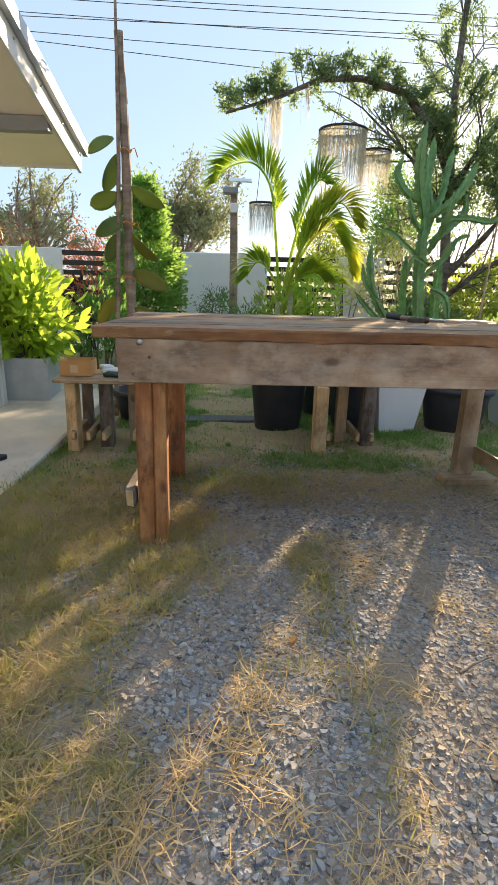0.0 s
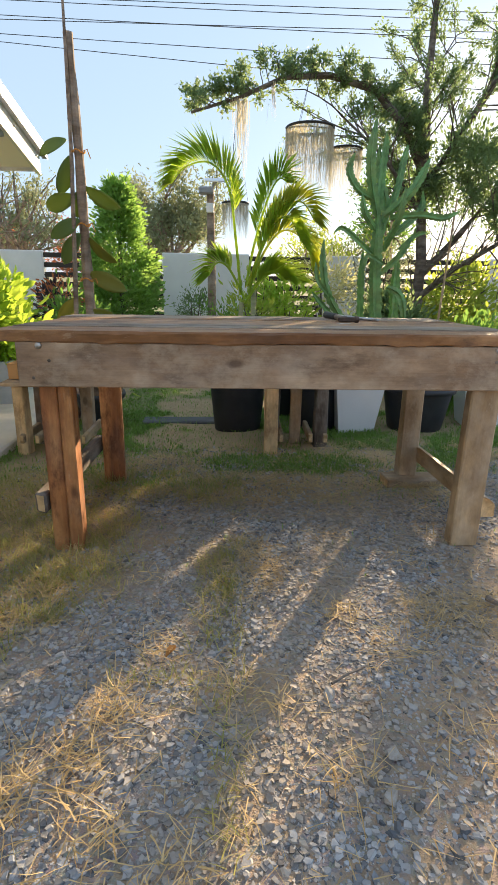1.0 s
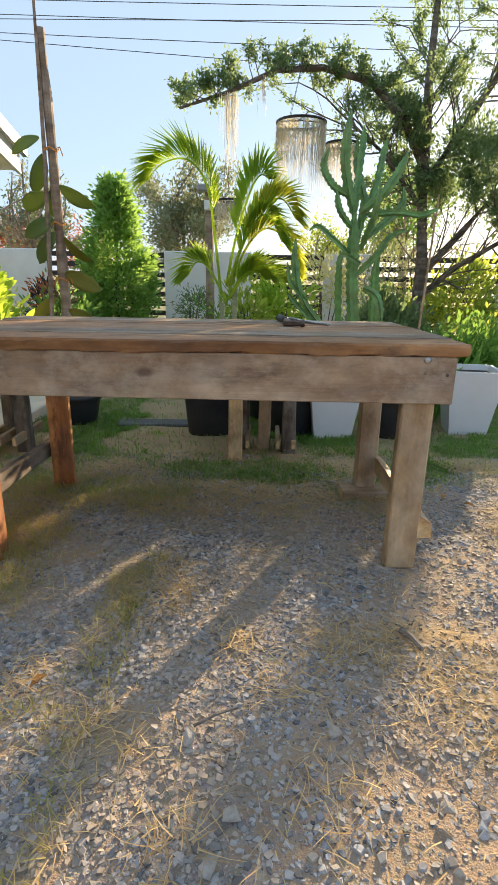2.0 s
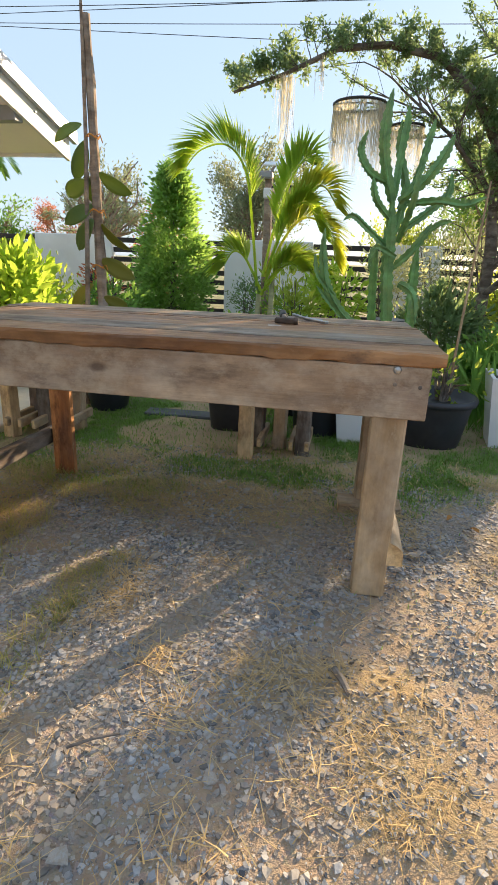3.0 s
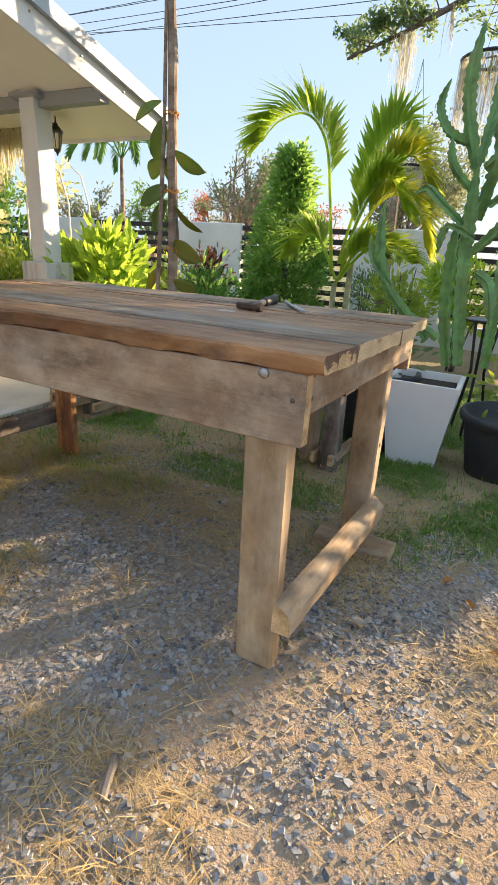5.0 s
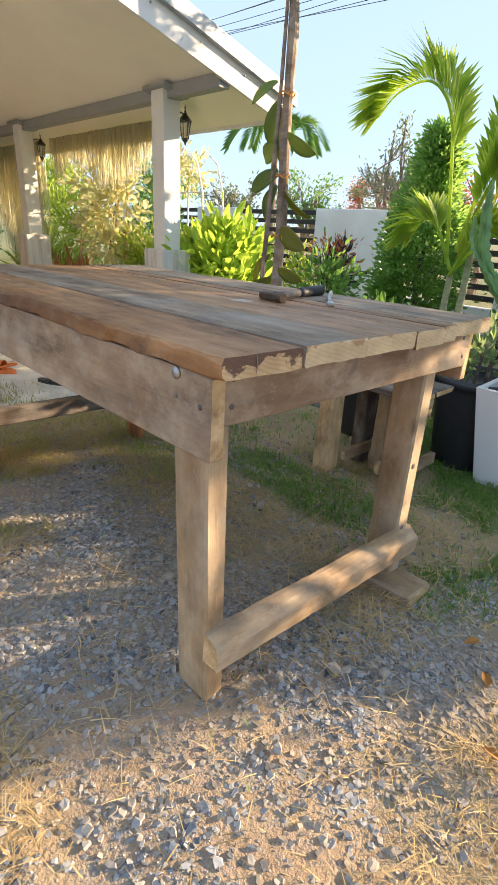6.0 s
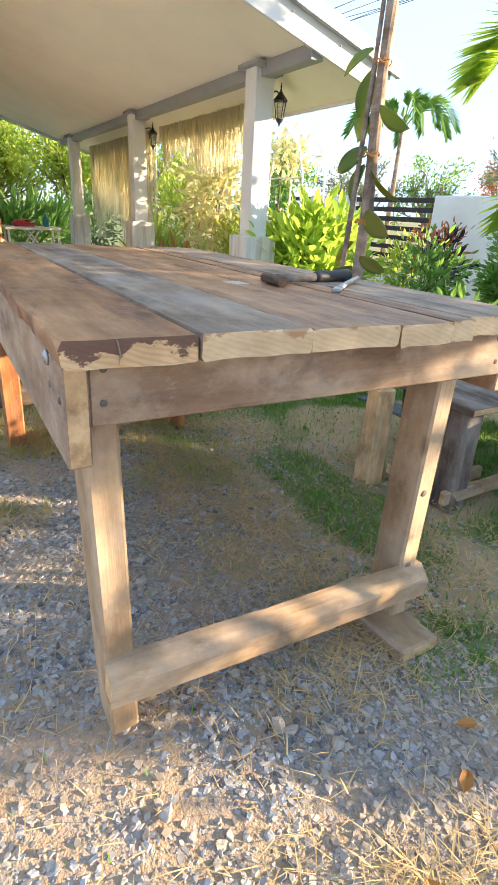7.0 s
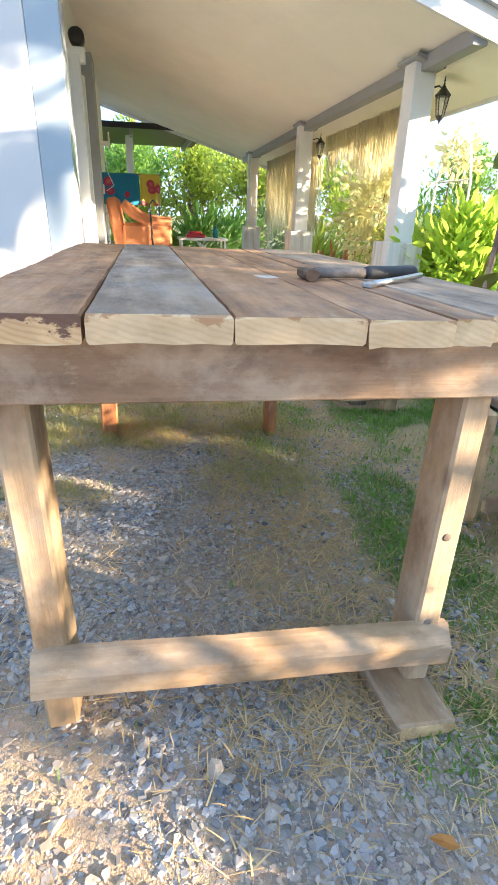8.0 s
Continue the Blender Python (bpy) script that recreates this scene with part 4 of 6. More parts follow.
shrub(0.15, 7.3, 0.55, (0.45, 0.3, 0.30), G_MID, "green border shrub by the fence", 1000, 0.07, 0.4, 10, 26, 0.09)
shrub(-0.3, 7.6, 0.72, (0.22, 0.2, 0.26), G_DARK, "dark small-leaved shrub by the white wall", 900, 0.045, 0.4, 11, 20, 0.07)
shrub(1.0, 6.9, 0.85, (0.35, 0.3, 0.40), G_CROTON, "yellow-green shrub in front of the slats", 800, 0.10, 0.45, 12, 22, 0.10)
shrub(0.55, 6.1, 0.75, (0.25, 0.25, 0.55), G_BRIGHT, "slender yellow-green shrub under the moss hoops", 700, 0.09, 0.3, 14, 20, 0.08, 0.9)
shrub(2.48, 4.9, 0.46, (0.42, 0.38, 0.34), G_MID, "dense green bush beside the path", 5000, 0.065, 0.5, 15, 44, 0.09)
shrub(2.98, 5.7, 0.40, (0.42, 0.4, 0.30), G_BRIGHT, "bright green bush beside the path", 3600, 0.075, 0.5, 16, 54, 0.11)
shrub(3.3, 7.3, 0.85, (0.7, 0.4, 0.5), G_BRIGHT, "yellow-green climbing shrub by the fence", 3600, 0.08, 0.45, 23, 40, 0.12)
# The next two bushes are added beyond the view to shade the table's end.
shrub(3.30, 5.85, 1.90, (0.28, 0.28, 0.30), G_DARK, "tall dark-leaved bush added out of view to shade the table", 2600, 0.06, 0.45, 18, 26, 0.08)
shrub(3.42, 5.80, 1.28, (0.09, 0.12, 0.12), G_DARK, "small dark-leaved sapling added out of view to shade the rail", 500, 0.05, 0.45, 24, 10, 0.05, stems=3)
shrub(2.0, 5.7, 0.62, (0.35, 0.35, 0.38), G_DARK, "dark green bush under the tree", 3600, 0.065, 0.45, 17, 34, 0.10)
shrub(1.55, 7.4, 1.05, (0.40, 0.3, 0.45), G_YELLOW, "yellowing shrub under the hanging moss", 900, 0.07, 0.4, 19, 26, 0.10)
shrub(2.3, 7.7, 1.2, (0.6, 0.4, 0.5), G_PALE, "greyish twiggy shrub by the fence", 1700, 0.06, 0.35, 20, 36, 0.12)


# columnar clipped bush
def column_bush(x, y, h, r):
    rng = np.random.RandomState(31)
    z = float(ground_z(x, y))
    t = thing("column_bush", "tall green conical bush with fine leaves", "bush", (x, y, z))
    part("trunk", Geo().tube([(x, y, z - 0.05), (x, y, z + h * 0.5), (x + 0.03, y, z + h * 0.93)], [0.05, 0.03, 0.008], 8), BARK, t)
    n, cl = 17000, 260
    hh = rng.rand(cl) ** 0.85
    rr = r * np.where(hh < 0.25, 0.8 + 0.8 * hh, 1.05 - 0.98 * (np.maximum(hh - 0.25, 0) / 0.75) ** 1.7) * rng.uniform(0.6, 1.05, cl)
    w = rng.uniform(0, 6.283, cl)
    c = np.stack([x + rr * np.cos(w), y + rr * np.sin(w), z + 0.12 + hh * (h - 0.2)], 1)
    k = rng.randint(0, cl, n)
    off = rng.normal(0, 0.065, (n, 3))
    P = c[k] + off
    D = np.stack([np.cos(w[k]), np.sin(w[k]), np.full(n, 0.5)], 1) + off * 9 + rng.normal(0, 0.3, (n, 3))
    part("foliage", leaf_geo(P, D, rng.uniform(0.04, 0.085, n), 0.5, rng, simple=True), G_FRESH, t)


column_bush(-1.19, 7.1, 2.32, 0.46)

# ---- orchid pole ----
rng = np.random.RandomState(41)
pole = thing("bark_pole", "rough bark pole with tied-on leafy climber, standing in a pot", "pole", (-0.83, 4.35, 0.0))
part("pole_shaft", Geo().tube([(-0.825 - 0.002 * k + 0.006 * math.sin(k * 0.8), 4.35 + 0.012 * math.cos(k), -0.03 + k * 0.2) for k in range(15)], [0.048 - 0.0012 * k + 0.003 * math.sin(k * 2.3) for k in range(15)], 10, wobble=0.05, rng=rng), PALE_BARK, pole)
part("thin_stake", Geo().tube([(-0.985, 4.27, 0.0), (-0.93, 4.29, 1.0), (-0.885, 4.31, 2.0), (-0.86, 4.33, 3.4)], [0.021, 0.019, 0.015, 0.007], 7), PALE_BARK, pole, "thin stake tied alongside")
for zt in (2.02, 1.12, 1.52):
    part("twine_tie", Geo().tube([(-0.845 + 0.052 * math.cos(w), 4.34 + 0.052 * math.sin(w), zt + 0.012 * math.sin(3 * w)) for w in np.linspace(0, 6.6, 18)], 0.006, 5).tube([(-0.80, 4.30, zt), (-0.76, 4.28, zt + 0.01), (-0.74, 4.28, zt - 0.05)], 0.004, 4), TWINE, pole, "orange twine")
for k, (a, b) in enumerate([
    [(-0.92, 4.32, 2.10), (-1.03, 4.24, 2.04)],
    [(-0.90, 4.32, 1.99), (-0.95, 4.30, 1.81)],
    [(-0.88, 4.32, 1.72), (-1.08, 4.36, 1.66)],
    [(-0.87, 4.32, 1.56), (-0.99, 4.24, 1.47)],
    [(-0.87, 4.32, 1.46), (-0.98, 4.30, 1.31)],
    [(-0.80, 4.32, 1.43), (-0.70, 4.36, 1.28)],
    [(-0.81, 4.32, 1.17), (-0.63, 4.24, 1.09)],
    [(-0.90, 4.32, 0.98), (-1.07, 4.30, 0.84)],
    [(-0.81, 4.32, 0.89), (-0.70, 4.36, 0.83)],
    [(-0.87, 4.32, 0.82), (-0.95, 4.24, 0.74)],
    [(-0.80, 4.32, 1.78), (-0.65, 4.30, 1.67)],
    [(-0.85, 4.32, 1.76), (-0.90, 4.36, 1.63)],
]):
    a, b = np.array(a), np.array(b)
    d = b - a
    g = broad_leaf(a, d, 1.3 * np.linalg.norm(d) + 0.03, 0.42 * np.linalg.norm(d) + 0.040, (0.9 * math.sin(k * 2.3), -1, 0.5 * math.cos(k * 1.7)), 0.28)
    ob = part("leaf", g, G_ORCHID if k in (5, 6, 7, 8, 9) else G_OVAL, pole, "broad leathery yellowing leaf" if k in (5, 6, 7, 8, 9) else "broad leathery green leaf", smooth=True)
    so = ob.modifiers.new("thickness", "SOLIDIFY")
    so.thickness = 0.004
round_pot(-0.80, 4.30, 0.20, 0.26, "black plastic pot at the foot of the bark pole")
shrub(-0.62, 4.30, 0.36, (0.16, 0.14, 0.10), G_BRIGHT, "small yellow-green plant in the black pot", 70, 0.09, 0.4, 44, 8, 0.05, 0.8, name="small_plant", stems=3, base=0.2)

# ---- palm ----
palm = thing("palm", "young arching palm with two slender stems", "palm", (0.42, 4.7, 0.0))
for x, h in ((0.36, 0.95), (0.47, 1.10)):
    part("stem", Geo().tube([(x, 4.7, -0.05), (x + 0.01, 4.7, 0.5), (x + 0.02, 4.7, h)], [0.035, 0.026, 0.020], 10), plain("ringed_palm_stem", (0.30, 0.30, 0.16), 0.7, vary=0.3, scale=8.0, stretch=(1, 1, 6)), palm, smooth=True)


def frond(pts, rng, leaflet=0.30, m_=G_PALM, owner=palm):
    """A curved midrib with two rows of narrow leaflets."""
    c = [Vector(p) for p in pts]
    line = []
    for i in range(len(c) - 1):
        p0, p1, p2, p3 = c[max(i - 1, 0)], c[i], c[i + 1], c[min(i + 2, len(c) - 1)]
        for u in np.linspace(0, 1, 8, endpoint=False):
            line.append(0.5 * ((2 * p1) + (p2 - p0) * u + (2 * p0 - 5 * p1 + 4 * p2 - p3) * u * u + (3 * p1 - p0 - 3 * p2 + p3) * u ** 3))
    line.append(c[-1])
    g = Geo().tube(line, [0.011 * (1 - 0.8 * i / len(line)) + 0.002 for i in range(len(line))], 5)
    n = len(line)
    side0 = Vector((rng.normal(0, 0.25), 1, rng.normal(0, 0.2)))
    for i in range(int(n * 0.28), n * 5):
        s = i / 3.0
        if s >= n - 1.01 or s < n * 0.28:
            continue
        q = line[int(s)].lerp(line[int(s) + 1], s - int(s))
        d = (line[min(int(s) + 1, n - 1)] - line[max(int(s) - 1, 0)]).normalized()
        side = side0 - d * side0.dot(d)
        side.normalize()
        k = (s / n - 0.28) / 0.72
        ln = leaflet * (0.55 + 1.2 * k * (1 - k) * 1.6) * rng.uniform(0.85, 1.1) * (1 - 0.35 * k)
        for sg in (-1, 1):
            up = d.cross(side).normalized()
            if up.z < 0:
                up = -up
            dr = (d * (0.8 + 0.3 * k) + side * sg * 0.62 + up * 0.5 + Vector(rng.normal(0, 0.06, 3))).normalized()
            w = dr.cross(up).normalized() * 0.0225
            tip = q + dr * ln * 1.12 + Vector((0, 0, -0.10 * ln))
            mid = q + dr * ln * 0.5 + Vector((0, 0, 0.02))
            g.add([tuple(q), tuple(mid + w), tuple(tip), tuple(mid - w)], [(0, 1, 2, 3)])
    part("frond", g, m_, owner)


rng = np.random.RandomState(61)
PALM_FRONDS = [
    [(0.36, 4.70, 1.02), (0.30, 4.67, 1.52), (0.23, 4.63, 1.93), (0.06, 4.60, 2.12), (-0.17, 4.57, 2.08), (-0.30, 4.53, 1.94)],
    [(0.41, 4.70, 1.11), (0.49, 4.74, 1.53), (0.62, 4.78, 1.96), (0.72, 4.82, 2.13), (0.81, 4.86, 2.10)],
    [(0.43, 4.70, 1.11), (0.57, 4.68, 1.52), (0.75, 4.66, 1.83), (0.93, 4.64, 1.90), (1.07, 4.62, 1.72)],
    [(0.44, 4.70, 1.07), (0.59, 4.72, 1.45), (0.78, 4.74, 1.65), (1.00, 4.76, 1.54), (1.09, 4.78, 1.27)],
    [(0.44, 4.70, 1.03), (0.52, 4.66, 1.36), (0.67, 4.62, 1.68), (0.81, 4.58, 1.75), (0.94, 4.54, 1.52)],
    [(0.40, 4.70, 0.98), (0.24, 4.70, 1.27), (0.12, 4.70, 1.33), (0.03, 4.70, 1.20)],
    [(0.43, 4.70, 0.98), (0.60, 4.75, 1.21), (0.81, 4.80, 1.24), (1.00, 4.85, 1.14)],
    [(0.40, 4.70, 0.94), (0.53, 4.67, 1.16), (0.66, 4.65, 1.25), (0.80, 4.62, 1.17)],
]
for k, pts in enumerate(PALM_FRONDS):
    lift = 0.90 if k == 0 else 0.83
    frond([(0.42 + 0.84 * (x - 0.41), 4.62 + 0.84 * (y - 4.7), 1.0 + lift * (z - 1.0)) for x, y, z in pts], rng, 0.36 if k == 0 else 0.29, G_GOLD if k in (2, 3) else G_PALM)

# ---- cactus ----
cz = square_planter(1.27, 3.97, 0.27, 0.40, 0.50, "tall tapered white square planter", 3)
square_planter(2.33, 4.10, 0.27, 0.40, 0.50, "tall tapered white square planter", -6)
cactus = thing("candelabra_cactus", "tall branching candelabra cactus in a white planter", "cactus", (1.27, 3.97, cz))


def ribbed(pts, r, rng):
    c = [Vector(p) for p in pts]
    line = []
    for i in range(len(c) - 1):
        p0, p1, p2, p3 = c[max(i - 1, 0)], c[i], c[i + 1], c[min(i + 2, len(c) - 1)]
        for u in np.linspace(0, 1, 9, endpoint=False):
            line.append(0.5 * ((2 * p1) + (p2 - p0) * u + (2 * p0 - 5 * p1 + 4 * p2 - p3) * u * u + (3 * p1 - p0 - 3 * p2 + p3) * u ** 3))
    line.append(c[-1])
    g, n, m = Geo(), len(line), 8
    v, f = [], []
    turn = rng.uniform(0, 6.28)
    up = Vector((0.3, 0.9, 0.2)).normalized()
    for i, p in enumerate(line):
        d = (line[min(i + 1, n - 1)] - line[max(i - 1, 0)]).normalized()
        a = d.cross(up).normalized()
        b = d.cross(a)
        k = i / (n - 1)
        env = min(1.0, 0.75 + 1.2 * k, 3.2 * (1 - k) + 0.12)
        for j in range(m):
            w = turn + 2 * math.pi * j / m
            rr = 0.58 * r * env * ((1.2 + 0.42 * (i % 2)) if j % 2 == 0 else 0.42)
            v.append(tuple(p + (a * math.cos(w) + b * math.sin(w)) * rr))
    for i in range(n - 1):
        for j in range(m):
            f.append((i * m + j, i * m + (j + 1) % m, (i + 1) * m + (j + 1) % m, (i + 1) * m + j))
    f.append(tuple((n - 1) * m + j for j in range(m)))
    return g.add(v, f)


for pts, r in [
    ([(1.42, 3.95, 0.62), (1.38, 3.95, 0.90), (1.35, 3.95, 1.17), (1.34, 3.95, 1.42), (1.33, 3.95, 1.64)], 0.055),
    ([(1.33, 3.95, 1.59), (1.26, 3.92, 1.81), (1.24, 3.90, 1.98), (1.26, 3.90, 2.18)], 0.040),
    ([(1.29, 3.95, 1.70), (1.18, 3.92, 1.75), (1.11, 3.95, 1.87), (1.14, 3.95, 1.98)], 0.032),
    ([(1.34, 3.95, 1.62), (1.35, 4.02, 1.81), (1.37, 4.05, 2.02), (1.37, 4.05, 2.13)], 0.036),
    ([(1.37, 3.95, 1.59), (1.51, 3.90, 1.71), (1.59, 3.90, 1.83), (1.64, 3.90, 1.95)], 0.036),
    ([(1.42, 3.95, 1.58), (1.60, 3.85, 1.59), (1.74, 3.80, 1.57), (1.85, 3.80, 1.61)], 0.030),
    ([(1.39, 3.95, 1.36), (1.44, 3.80, 1.56), (1.46, 3.78, 1.75)], 0.030),
    ([(1.38, 3.95, 1.20), (1.50, 3.90, 1.33), (1.58, 3.90, 1.47)], 0.034),
    ([(1.55, 4.05, 0.61), (1.54, 4.05, 0.90), (1.53, 4.05, 1.14), (1.53, 4.05, 1.34)], 0.045),
    ([(1.35, 4.05, 0.59), (1.29, 4.05, 0.88), (1.27, 4.05, 1.16), (1.27, 4.05, 1.36)], 0.042),
    ([(1.36, 3.95, 1.30), (1.20, 3.95, 1.43), (1.10, 4.00, 1.51), (1.04, 4.00, 1.48)], 0.026),
    ([(1.41, 4.00, 1.43), (1.57, 4.05, 1.55), (1.68, 4.10, 1.66), (1.68, 4.10, 1.78)], 0.030),
    ([(1.30, 3.90, 0.76), (1.11, 3.85, 0.89), (0.98, 3.80, 1.08), (0.94, 3.80, 1.27), (0.94, 3.80, 1.42)], 0.034),
    ([(1.03, 3.80, 1.02), (0.92, 3.80, 1.14), (0.89, 3.80, 1.27)], 0.024),
    ([(1.23, 3.95, 0.74), (1.02, 4.00, 0.94), (0.90, 4.00, 1.07)], 0.028),
    ([(1.35, 4.00, 1.36), (1.41, 4.05, 1.65), (1.35, 4.10, 1.90), (1.34, 4.10, 2.07)], 0.032),
    ([(1.33, 3.95, 1.49), (1.23, 3.90, 1.60), (1.20, 3.90, 1.72)], 0.026),
    ([(1.38, 4.00, 1.55), (1.47, 4.05, 1.74), (1.52, 4.10, 1.97), (1.54, 4.10, 2.07)], 0.030),
    ([(1.39, 3.90, 1.27), (1.26, 3.85, 1.32), (1.23, 3.85, 1.19)], 0.024),
    ([(1.43, 3.90, 1.11), (1.51, 3.82, 1.05), (1.55, 3.80, 0.87)], 0.034),
    ([(1.52, 4.00, 1.37), (1.63, 4.00, 1.47), (1.71, 4.00, 1.49)], 0.024),
]:
    part("arm", ribbed(pts, r, rng), G_CACTUS, cactus)

# black pot with a dry shrub and a stake
pz = round_pot(1.77, 3.98, 0.275, 0.36, "wide black plastic pot with a thick rim")
shrub(1.82, 4.0, 0.52, (0.26, 0.22, 0.15), G_BRIGHT, "sparse half-dry shrub in the black pot", 90, 0.075, 0.4, 71, 12, 0.07, 0.3, stems=11, base=pz)
stake = thing("plant_stake", "thin pale bamboo stake in the black pot", "stake", (1.86, 4.0, pz))
part("stake_rod", Geo().tube([(1.86, 4.0, pz), (1.87, 4.0, 0.9), (1.90, 4.01, 1.72)], [0.010, 0.009, 0.006], 7), W_LEG, stake)
snake = thing("snake_plant", "upright sword-leaved plant behind the pots", "plant", (2.15, 4.45, 0.0))
for k in range(16):
    x, y = 2.15 + rng.normal(0, 0.07), 4.45 + rng.normal(0, 0.06)
    part("leaf", leaf_geo([(x, y, 0.02)], [(rng.normal(0, 0.22), rng.normal(0, 0.2), 1)], rng.uniform(0.5, 0.85), 0.09, rng, fold=0.5), G_MID, snake)
side = thing("side_table", "small round black metal garden table", "table", (1.46, 4.75, 0.0))
zs = 0.80
part("tabletop", Geo().lathe([(0.01, zs - 0.012), (0.13, zs - 0.012), (0.14, zs - 0.006), (0.14, zs), (0.13, zs + 0.006), (0.01, zs + 0.006)], 28, pose(1.46, 4.75, 0)), BLACK, side, smooth=False)
for k in range(3):
    w = 0.5 + 2.094 * k
    c, q = math.cos(w), math.sin(w)
    part("leg", Geo().tube([(1.46 + 0.09 * c, 4.75 + 0.12 * q, zs - 0.01), (1.46 + 0.05 * c, 4.75 + 0.06 * q, 0.45), (1.46 + 0.13 * c, 4.75 + 0.17 * q, -0.03)], 0.010, 7), BLACK, side)
# grow bags behind the low bench
round_pot(0.36, 4.0, 0.24, 0.55, "tall black grow bag")
round_pot(0.98, 4.05, 0.23, 0.50, "black grow bag beside the white planter")
round_pot(0.80, 4.55, 0.22, 0.40, "black plastic pot under the palm")
shrub(0.36, 4.0, 0.66, (0.16, 0.16, 0.12), G_MID, "low green plant in a grow bag", 130, 0.07, 0.4, 74, 10, 0.05, 0.6, stems=5, base=0.5)
shrub(0.98, 4.05, 0.62, (0.16, 0.15, 0.12), G_DARK, "dark leafy plant in a grow bag", 160, 0.07, 0.4, 75, 10, 0.05, 0.6, stems=5, base=0.45)

# ---- solar post lamp ----
lamp = thing("solar_post_lamp", "wooden post with a solar lamp head", "lamp post", (-0.04, 7.5, 0.0))
part("post", Geo().tube([(-0.02, 7.5, -0.05), (-0.03, 7.5, 1.1), (-0.04, 7.5, 2.2)], [0.065, 0.058, 0.05], 10, wobble=0.06, rng=rng), PALE_BARK, lamp)
part("lamp_housing", Geo().box(0.20, 0.14, 0.09, pose(-0.09, 7.48, 2.23), 0.02), BEAM, lamp)
part("solar_panel", Geo().box(0.30, 0.20, 0.018, pose(0.04, 7.48, 2.36, 18, 0, 0), 0.004), WHITE, lamp, "white-framed solar panel")
part("lamp_arm", Geo().tube([(-0.04, 7.5, 2.2), (0.0, 7.49, 2.3), (0.04, 7.48, 2.35)], 0.018, 7), BEAM, lamp)
part("sensor_box", Geo().box(0.10, 0.09, 0.12, pose(-0.04, 7.45, 2.02), 0.01), WHITE, lamp, "white sensor box")

# ---- big spreading tree ----
rng = np.random.RandomState(81)
tree = thing("spreading_tree", "spreading tree with an arching limb hung with moss", "tree", (2.5, 6.6, 0.0))
g = Geo()
limbs = (
    ([(2.50, 6.6, -0.05), (2.55, 6.6, 0.8), (2.55, 6.6, 1.4), (2.48, 6.6, 2.0), (2.45, 6.6, 2.6)], 0.075, 0.05),
    ([(2.45, 6.6, 2.35), (2.15, 6.4, 2.75), (1.74, 6.25, 3.05), (1.24, 6.1, 3.12), (0.79, 5.9, 3.03), (0.35, 5.8, 2.82), (-0.13, 5.8, 2.68)], 0.05, 0.012),
    ([(2.45, 6.6, 2.6), (2.42, 6.65, 3.2), (2.44, 6.7, 3.9), (2.5, 6.7, 4.8)], 0.055, 0.02),
    ([(2.5, 6.6, 2.2), (2.85, 6.5, 2.8), (3.22, 6.5, 3.4), (3.6, 6.5, 4.3)], 0.05, 0.018),
    ([(2.55, 6.6, 1.2), (2.95, 6.5, 1.7), (3.4, 6.5, 2.3), (3.7, 6.5, 2.9)], 0.045, 0.016),
    ([(2.5, 6.6, 1.9), (2.2, 6.5, 2.2), (1.9, 6.3, 2.45), (1.4, 6.2, 2.8)], 0.03, 0.010),
    ([(2.5, 6.6, 0.9), (2.85, 6.3, 1.3), (3.2, 6.1, 1.55), (3.7, 6.0, 1.9)], 0.04, 0.014),
)
for pts, r0, r1 in limbs:
    g.tube(pts, list(np.linspace(r0, r1, len(pts))), 9, wobble=0.06, rng=rng)
tips = []
for pts, r0, r1 in limbs[1:]:
    for k in range(len(pts) - 1):
        low = pts[-1][0] < 0
        for _ in range(9 if low else 8):
            u = rng.rand()
            q = np.array(pts[k]) * (1 - u) + np.array(pts[k + 1]) * u
            d = unit(np.array(pts[k + 1]) - np.array(pts[k]))
            branchy(rng, g, q, d * 0.5 + rng.normal(0, 0.5, 3) * np.array((1, 1, 0.5 if low else 1)) + np.array((0, 0, 0.35 if low else 0.25)), rng.uniform(0.12, 0.24) if low else rng.uniform(0.3, 0.6), 0.006 if low else 0.010, 1, tips, 0.55, 0.1)
part("trunk", g, BARK, tree)
a, b = np.array([q[0] for q in tips]), np.array([q[1] for q in tips])
n = 40000
wgt = np.where(a[:, 0] < 1.9, 0.55, 1.0) * np.where(a[:, 2] < 1.85, 0.04, 1.0) * np.where((a[:, 0] > 3.75) & (a[:, 2] < 2.4), 0.1, 1.0)
k = rng.choice(len(tips), n, p=wgt / wgt.sum())
u = rng.rand(n, 1) * 1.25
P = a[k] * (1 - u) + b[k] * u + rng.normal(0, 0.028, (n, 3))
part("crown", leaf_geo(P, (b - a)[k] / 0.15 + rng.normal(0, 0.8, (n, 3)), rng.uniform(0.026, 0.055, n), 0.45, rng, simple=True), G_DARK, tree)
P, D = clumpy(rng, 6400, (3.0, 6.6, 2.32), (0.85, 0.5, 0.42), 34, 0.13)
part("lower_crown", leaf_geo(P, D, rng.uniform(0.035, 0.075, 6400), 0.42, rng, simple=True), G_DARK, tree, "dense dark lower foliage")


